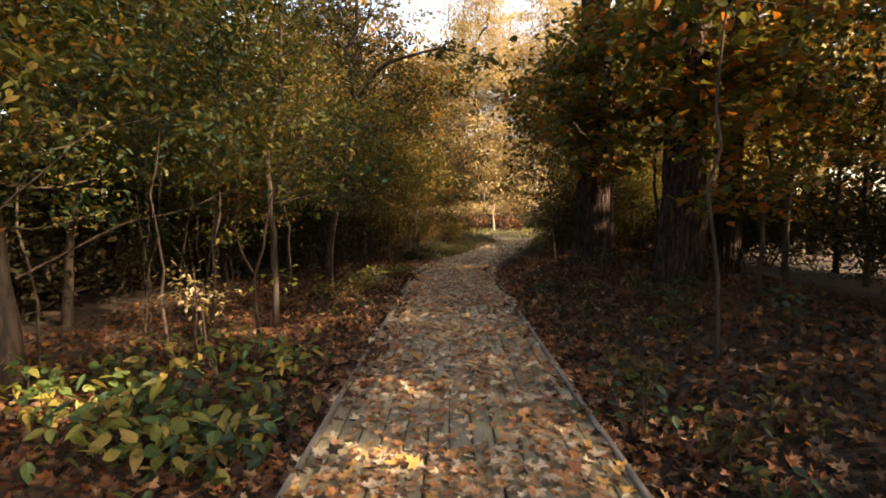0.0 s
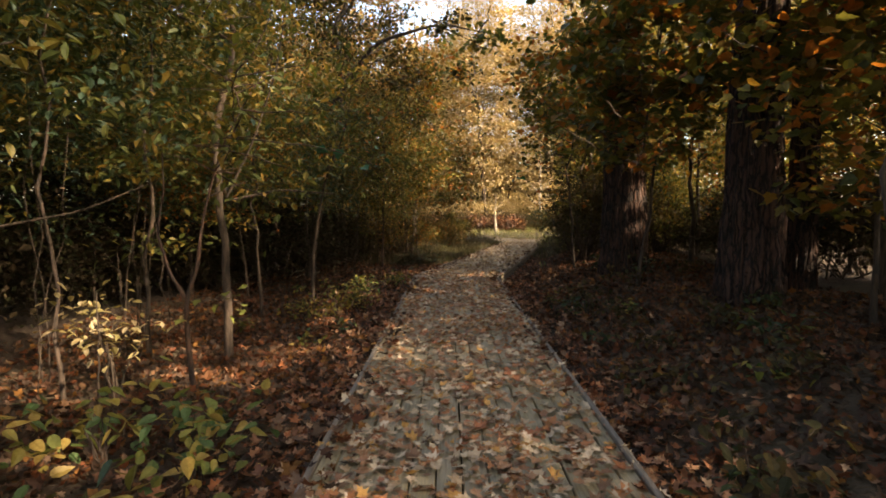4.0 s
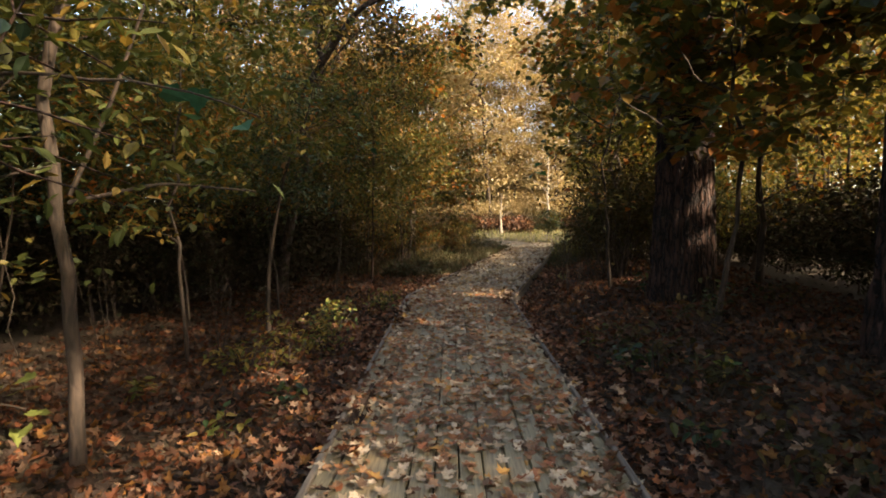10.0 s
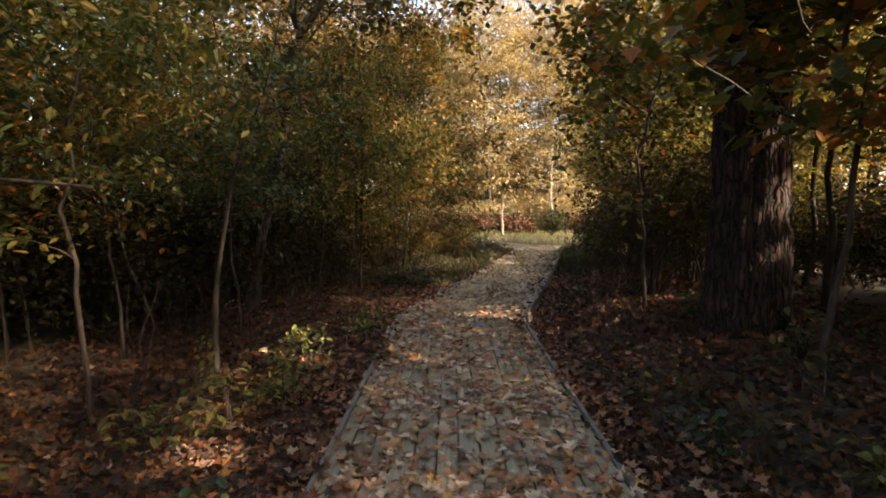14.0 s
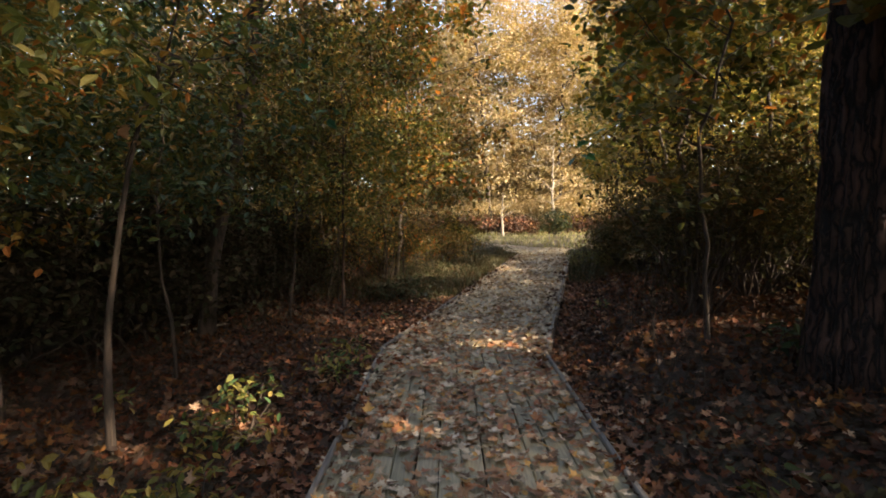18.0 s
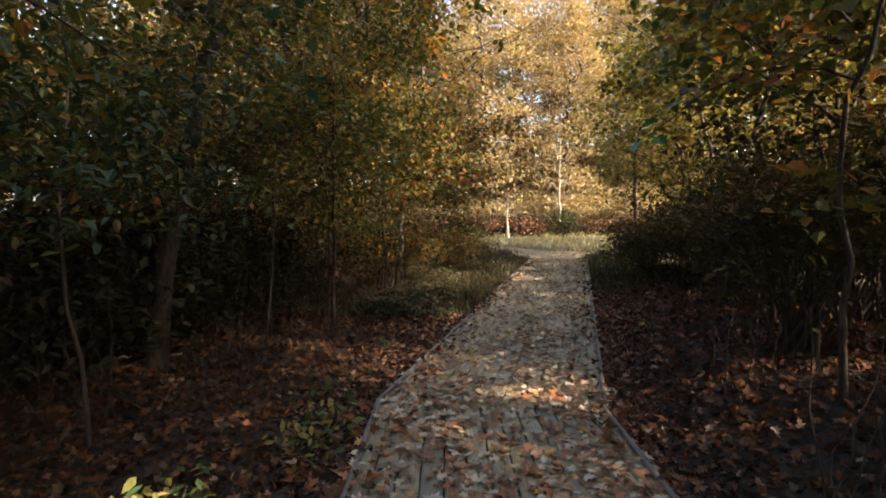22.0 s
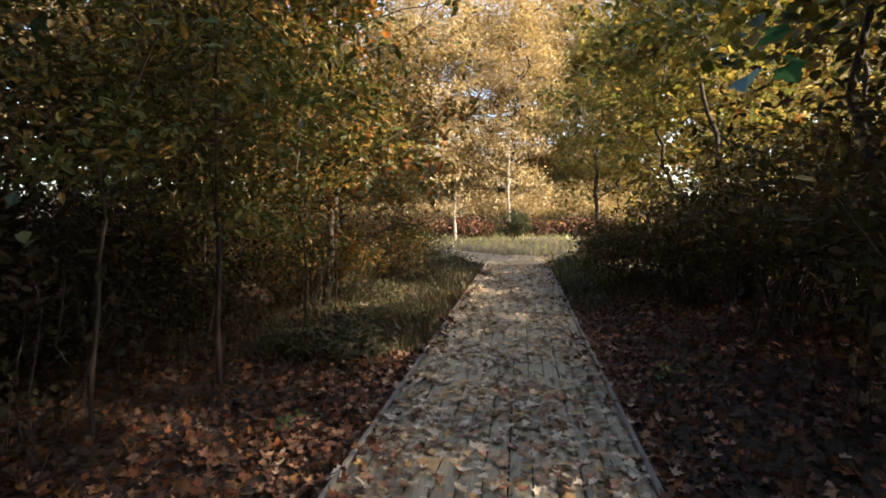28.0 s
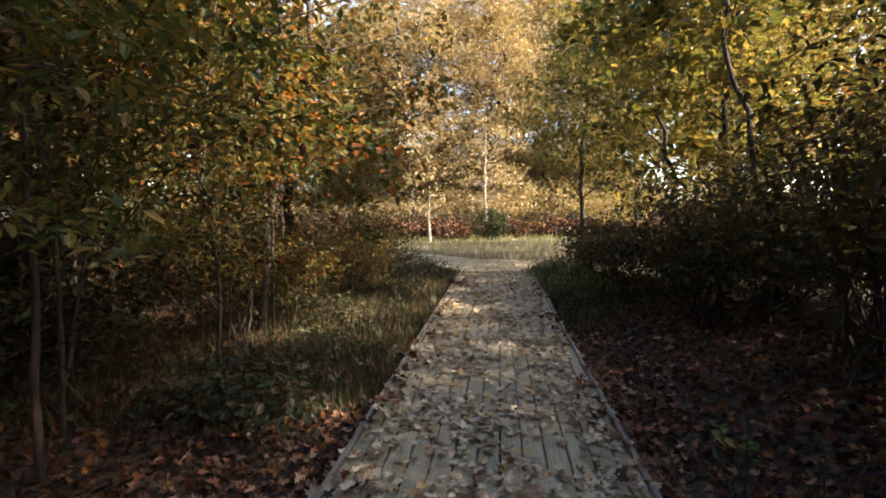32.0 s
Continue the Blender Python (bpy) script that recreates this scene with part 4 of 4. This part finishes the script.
for x, y in ((-0.95, 4.4), (-1.35, 4.9), (-0.75, 3.5), (-0.7, 2.7), (-1.7, 4.6)):
    shrub("seedling_shrub", (x, y), rs.uniform(0.35, 0.5), 0.34, "broad-leaved yellow-green undergrowth beside the walk", LEAF_YELLOW if x < -0.8 else LEAF_GREEN, stems=6, clumps=10, per=6, leaf=0.115, spread=0.13, low=0.12, group="broad-leaved seedlings", bark=BARK_GREY, shape=OVATE, tilt=0.5)
for k in range(11):
    x, y = -0.75 - 0.22 * k + rs.uniform(-0.12, 0.12), 3.1 + rs.uniform(-0.7, 1.2)
    shrub("seedling_shrub", (x, y), rs.uniform(0.3, 0.55), 0.38, "broad-leaved yellow-green undergrowth beside the walk", (LEAF_YELLOW, LEAF_YELLOW, LEAF_GREEN)[k % 3], stems=6, clumps=11, per=6, leaf=0.125, spread=0.14, low=0.1, group="broad-leaved seedlings", bark=BARK_GREY, shape=OVATE, tilt=0.5)
for k in range(22):
    x, y = 1.9 + abs(rs.gauss(0, 1.1)), 2.2 + k * 0.46 + rs.uniform(-0.2, 0.2)
    shrub("small_seedling", (x, y), rs.uniform(0.25, 0.6), rs.uniform(0.22, 0.36), "dark green seedling standing in the shaded leaf litter", (LEAF_GREEN, LEAF_DARK, LEAF_DARK)[k % 3], stems=4, clumps=9, per=7, leaf=0.085, spread=0.09, low=0.1, group="small seedlings", bark=BARK_DARK, shape=OVATE, category="seedling")
shrub("pale_sapling", (-2.5, 5.65), 1.1, 0.46, "small sapling with pale yellow leaves glowing in the sun", LEAF_LEMON, stems=7, clumps=17, per=9, leaf=0.095, spread=0.12, low=0.5, category="sapling", group="saplings", bark=BARK_GREY, tilt=0.3)

for k, (x, y) in enumerate(((2.2, 4.6), (2.9, 5.6), (3.3, 7.0), (2.0, 7.5), (2.6, 8.6), (1.75, 10.2), (2.3, 3.4), (-1.5, 7.6), (-2.7, 8.4), (-1.2, 8.3), (-3.0, 11.6), (-1.45, 13.6), (-1.3, 15.4), (2.2, 16.6), (-2.4, 4.7), (-1.3, 5.2))):
    shrub("small_seedling", (x, y), rs.uniform(0.16, 0.32), 0.2, "small green seedling pushing through the leaf litter", (LEAF_GREEN, LEAF_YELLOW, LEAF_OLIVE)[k % 3], stems=3, clumps=5, per=5, leaf=0.085, spread=0.06, low=0.08, group="small seedlings", bark=BARK_GREY, shape=OVATE, category="seedling")

# ---- tall wood around, the clearing's far trees ----
def wood(name, spots, h, dia, label, mat, bark, low, radius, clumps, per, leaf, group, spread=0.6, kinds=3):
    """Several trees of one kind; a few are grown and the rest are turned copies."""
    made = []
    for k, (x, y) in enumerate(spots):
        if k < kinds:
            made.append(grow(name, (x, y), h * (0.9 + 0.1 * k), dia, label, low=low, radius=radius, clumps=clumps, per=per, leaf=leaf, mat=mat, bark=bark, limbs=8, group=group, spread=spread, gaps="far_tree" not in name, twigs=False, shape=DIAMOND, sides=12))
        else:
            src = made[k % kinds]
            c = copy_thing(src, pose(x, y, float(ground_z(x, y)) - 0.06, 0, 0, rs.uniform(0, 360)))
            c.scale = [rs.uniform(0.85, 1.2)] * 3


wood("far_tree", [(x + rs.uniform(-1.0, 1.0), 55 + rs.uniform(-1, 11)) for x in range(-6, 19, 3)], 25, 0.4, "tall pale autumn tree beyond the clearing", LEAF_PALE, BARK_GREY, 1.0, 4.2, 190, 115, 0.27, "trees beyond the clearing", 0.8)
wood("far_tree", [(x + rs.uniform(-1.5, 1.5), 56 + rs.uniform(-2, 12)) for x in (*range(-46, -6, 4), *range(22, 62, 4))], 25, 0.4, "tall pale autumn tree beyond the clearing", LEAF_PALE, BARK_GREY, 1.5, 4.6, 150, 14, 0.8, "trees beyond the clearing", 0.9)
wood("tall_far_tree", [(x + rs.uniform(-1.2, 1.2), 74 + rs.uniform(-2, 5)) for x in range(-10, 26, 4)], 33, 0.5, "tall cream-leaved tree at the back of the clearing", LEAF_PALE, BARK_GREY, 6, 4.6, 110, 60, 0.32, "trees beyond the clearing", 1.0)
wood("edge_tree", [(-2.6, 24.5), (-6.5, 27), (-4.6, 20.5), (-10.5, 33), (-8.0, 39), (-12, 29), (-16, 46), (-11, 46)], 11, 0.22, "golden-leaved tree leaning over the clearing edge", LEAF_GOLD, BARK_DARK, 1.2, 3.4, 200, 45, 0.2, "trees at the clearing edge", 0.36, kinds=8)
wood("clearing_tree", [(5.6, 30.3), (7.0, 24.4), (8.5, 33), (9, 21.0), (12, 27), (14, 36), (7.9, 27.6)], 9, 0.18, "yellow-green tree leaning over the walk", LEAF_AMBER, BARK_GREY, 1.5, 3.0, 165, 42, 0.2, "trees by the crossing walk", 0.36, kinds=7)
# placed on the sun side, many unseen, to block sun from the walk
wood("wood_tree", [(9.5, 14.5), (13, 17), (9, 19.5), (7.7, -2.2), (10.2, 4.8), (12.4, 5.0), (10.6, 11.2), (13, 9.4), (11, 0.2), (8, -3), (14, 2), (18, 9), (5, -4), (1.5, -8)],
     16, 0.4, "tall sun-side shade tree with thinning autumn crown", LEAF_OLIVE, BARK_DARK, 6.0, 4.4, 125, 30, 0.25, "woodland trees", 0.6, kinds=12)
# low crowns toned dark for the deep shade; three stand unseen behind
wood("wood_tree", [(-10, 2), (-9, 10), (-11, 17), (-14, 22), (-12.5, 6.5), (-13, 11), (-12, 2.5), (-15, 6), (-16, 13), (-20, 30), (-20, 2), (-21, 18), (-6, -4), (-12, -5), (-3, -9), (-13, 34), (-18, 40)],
     16, 0.4, "tall woodland tree with a low crown toned dark for shade", LEAF_DARK, BARK_DARK, 2.0, 4.4, 170, 40, 0.22, "woodland trees", 0.6, kinds=5)

# dark brush that closes the view low down, standing in for shade between the trunks
brush = []
spots = []
for k in range(30):
    y = 1.0 + k * 0.95
    spots += [(float(middle(y)) - rs.uniform(6.8, 8.4), y)]
    if k % 2:
        spots += [(float(middle(y)) - rs.uniform(9, 11.5), y + 0.4)]
    spots += [(float(middle(y)) + rs.uniform(6.0, 7.6), y)]
spots += [(float(middle(y)) - rs.uniform(4.4, 5.6), y) for y in (12.6, 14.0, 15.3, 16.5, 17.8, 19.2)]
# unseen row behind the start, added to block low sky light
spots += [(x + rs.uniform(-0.5, 0.5), -3.5 + rs.uniform(-1, 0)) for x in range(-7, 9, 2)]
spots += [(x + rs.uniform(-0.7, 0.7), 51 + rs.uniform(-1.5, 2.5)) for x in range(-24, 34, 2)]
tall = [(-9.5, 8), (-10, 12), (-10.5, 15), (-9.8, 10), (-10.5, 5.5), (-11, 18), (-9.5, 20.5)]
spots += tall
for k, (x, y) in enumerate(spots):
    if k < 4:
        brush.append(shrub("brush", (x, y), rs.uniform(1.7, 2.3), 1.5, "tangled brown undergrowth, toned dark for shade, closing the view between trunks", BRUSH, stems=12, clumps=110, per=42, leaf=0.095, spread=0.27, group="undergrowth", shape=DIAMOND, low=0.1))
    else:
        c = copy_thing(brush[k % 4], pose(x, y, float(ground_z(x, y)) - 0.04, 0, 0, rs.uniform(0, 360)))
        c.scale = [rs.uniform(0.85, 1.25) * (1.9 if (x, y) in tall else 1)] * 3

thicket = []
for k in range(20):
    x, y = -32 + k * 3.6 + rs.uniform(-1, 1), 63 + rs.uniform(0, 8)
    if k < 3:
        thicket.append(shrub("thicket", (x, y), 4.2, 3.2, "tan thicket closing the far side of the clearing", LEAF_PALE, stems=14, clumps=90, per=70, leaf=0.26, spread=0.6, group="far thicket", shape=DIAMOND, low=0.2, bark=BARK_PALE))
    else:
        copy_thing(thicket[k % 3], pose(x, y, float(ground_z(x, y)) - 0.04, 0, 0, rs.uniform(0, 360))).scale = [rs.uniform(0.9, 1.3)] * 3

for k in range(10):
    x, y = -8 + k * 3.2 + rs.uniform(-1, 1), 72 + rs.uniform(0, 5)
    copy_thing(thicket[k % 3], pose(x, y, float(ground_z(x, y)) - 0.04, 0, 0, rs.uniform(0, 360))).scale = [rs.uniform(1.9, 2.5)] * 3

for k in range(14):
    x, y = -14 + k * 2.9 + rs.uniform(-0.8, 0.8), 54 + rs.uniform(-0.8, 2)
    copy_thing(thicket[k % 3], pose(x, y, float(ground_z(x, y)) - 0.04, 0, 0, rs.uniform(0, 360))).scale = [rs.uniform(0.6, 0.95)] * 3

# pale bare tree in the clearing
grow("bare_tree", (5.0, 48.8), 7.5, 0.26, "pale bare-branched tree in the sunny clearing", low=2.4, radius=2.4, clumps=60, per=5, leaf=0.2, mat=LEAF_PALE, bark=BARK_TAN, limbs=16, gaps=False)
grow("bare_tree", (1.05, 45.0), 3.2, 0.22, "short pale trunk in the sunny clearing", low=1.5, radius=1.2, clumps=20, per=6, leaf=0.2, mat=LEAF_PALE, bark=BARK_TAN, limbs=5, gaps=False)

# ---- litter and grass ----
def loose(name, label, n, xr, yr, shape_sizes, mat, keep, lift=0.02, tilt=0.6, category="fallen leaves", density=None):
    pieces = []
    for shape, share, lo, hi in shape_sizes:
        k = int(n * share)
        p = np.stack([rng.uniform(*xr, k), rng.uniform(*yr, k)], -1)
        p = p[keep(p[:, 0], p[:, 1])]
        at = np.column_stack([p, ground_z(p[:, 0], p[:, 1]) + rng.uniform(0.0, lift * 3, len(p))])
        pieces.append(scatter(shape, at, rng.uniform(lo, hi, len(at)), tilt, up=True))
    v, f = join(pieces)
    return tagged(new(name, mesh_from(name, v, f, mat)), label, category, kind="stuff")


def off_walk(x, y):
    return (np.abs(x - middle(y)) > WIDE / 2 - 0.04) & (y < 27.5)


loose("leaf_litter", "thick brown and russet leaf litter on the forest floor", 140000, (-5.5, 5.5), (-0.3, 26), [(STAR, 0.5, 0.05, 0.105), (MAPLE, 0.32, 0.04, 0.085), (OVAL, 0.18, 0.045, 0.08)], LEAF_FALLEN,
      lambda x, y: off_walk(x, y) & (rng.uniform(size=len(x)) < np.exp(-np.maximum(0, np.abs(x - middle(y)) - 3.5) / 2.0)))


at = np.empty((0, 3))
for side in (-1, 1):
    y = rng.uniform(-0.8, 27, 2000 if side < 0 else 1100)
    u = side * (WIDE / 2 + rng.normal(0.02, 0.13, len(y)))
    keep = rng.uniform(size=len(y)) < 0.55 + 0.45 * np.sin(1.9 * y + side) - 0.3 * smooth(y, 18, 26)
    y, u = y[keep], u[keep]
    on = np.abs(u) < WIDE / 2
    z = np.where(on, rng.uniform(0.02, 0.055, len(y)), ground_z(middle(y) + u, y) + rng.uniform(0.02, 0.12, len(y)))
    at = np.concatenate([at, np.column_stack([middle(y) + u, y, z])])
v, f = scatter(STAR, at, rng.uniform(0.055, 0.115, len(at)), 0.5, up=True)
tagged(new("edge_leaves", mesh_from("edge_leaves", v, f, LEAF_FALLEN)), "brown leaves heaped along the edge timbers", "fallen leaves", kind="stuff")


y = rng.uniform(-0.8, 26.5, 9000)
u = np.where(rng.uniform(size=9000) < 0.55, -1, 1) * (WIDE / 2 + 0.02 + rng.exponential(0.45, 9000))
x = middle(y) + u
at = np.column_stack([x, y, ground_z(x, y) + rng.uniform(0.02, 0.075, 9000)])
v, f = scatter(STAR, at, rng.uniform(0.045, 0.1, len(at)), 0.45, up=True)
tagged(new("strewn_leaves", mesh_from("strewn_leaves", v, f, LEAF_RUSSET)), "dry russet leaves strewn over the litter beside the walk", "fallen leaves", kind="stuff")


def walk_leaves(n):
    y = rng.uniform(-1.0, 27, n)
    u = np.clip(rng.uniform(-1, 1, n) * 0.9 + 0.12 * rng.normal(size=n), -0.99, 0.99) * WIDE / 2
    patch = np.sin(2.3 * y + 3 * u) * np.sin(1.1 * y - 4 * u + 1) + np.sin(5.1 * y + 2) * 0.4
    ok = rng.uniform(size=n) < 0.62 + 0.3 * patch + 0.25 * (np.abs(u) > 0.6) - 0.2 * smooth(y, 14.5, 19)
    y, u = y[ok], u[ok]
    return np.column_stack([middle(y) + u, y, rng.uniform(0.006, 0.03, len(y))])


def lay_leaves(name, label, at, mat):
    k, k2 = int(len(at) * 0.6), int(len(at) * 0.9)
    v, f = join([scatter(STAR, at[:k], rng.uniform(0.045, 0.105, k), 0.26, up=True), scatter(MAPLE, at[k:k2], rng.uniform(0.035, 0.075, k2 - k), 0.26, up=True), scatter(OVAL, at[k2:], rng.uniform(0.04, 0.075, len(at) - k2), 0.2, up=True)])
    tagged(new(name, mesh_from(name, v, f, mat)), label, "fallen leaves", kind="stuff")


at = walk_leaves(27500)
far = at[:, 1] > 14.5 + rng.normal(0, 1.2, len(at))
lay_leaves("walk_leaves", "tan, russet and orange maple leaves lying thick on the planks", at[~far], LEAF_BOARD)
lay_leaves("pale_walk_leaves", "pale tan maple leaves strewn along the second run", at[far], LEAF_TAN)
p = np.stack([rng.uniform(-1, 7, 2600), rng.uniform(26.9, 33, 2600)], -1)
p = p[~off_crossing(p[:, 0], p[:, 1], -0.1)]
lay_leaves("crossing_leaves", "pale leaves on the crossing walk", np.column_stack([p, rng.uniform(0.006, 0.03, len(p))]), LEAF_TAN)

BLADE = (np.array([(-0.035, 0, 0), (0.035, 0, 0), (0.02, 0.1, 0.6), (0, 0.28, 1.0), (-0.02, 0.1, 0.6)]), np.array([(0, 1, 2), (0, 2, 4), (4, 2, 3)]))


def blades(name, label, p, lo, hi, mat):
    at = np.column_stack([p, ground_z(p[:, 0], p[:, 1])])
    v, f = scatter(BLADE, at, rng.uniform(lo, hi, len(at)), 0.3, up=True)
    return tagged(new(name, mesh_from(name, v, f, mat)), label, "grass", kind="stuff")


n = 30000
p = np.stack([rng.uniform(-22, 30, n), 28 + rng.uniform(0, 1, n) ** 1.3 * 24], -1)
p = p[off_crossing(p[:, 0], p[:, 1]) & (p[:, 1] > 31 - 0.35 * np.abs(p[:, 0] - 3))]
blades("meadow_grass", "sunlit dry green meadow grass", p, 0.14, 0.42, GRASS)
n = 15000
y = rng.uniform(17.5, 27.3, n)
p = np.stack([middle(y) - WIDE / 2 - 0.05 - rng.uniform(0, 1, n) ** 1.5 * 3.4, y], -1)
p = p[off_crossing(p[:, 0], p[:, 1])]
blades("grass_bank", "dull grass and weeds on the low side of the walk", p, 0.08, 0.3, WEEDS)
n = 3500
y = rng.uniform(21, 27.3, n)
p = np.stack([middle(y) + WIDE / 2 + 0.05 + rng.uniform(0, 1, n) ** 1.5 * 1.8, y], -1)
p = p[off_crossing(p[:, 0], p[:, 1])]
blades("grass_verge", "dull grass and weeds beside the shrubs", p, 0.1, 0.35, WEEDS)
n = 1500
y = rng.uniform(23.5, 27.2, n)
p = np.stack([middle(y) + WIDE / 2 + 0.1 + rng.uniform(0, 1, n) * 1.6, y], -1)
p = p[off_crossing(p[:, 0], p[:, 1])]
blades("yellow_grass", "yellowing grass where the walks meet", p, 0.2, 0.5, GRASS)
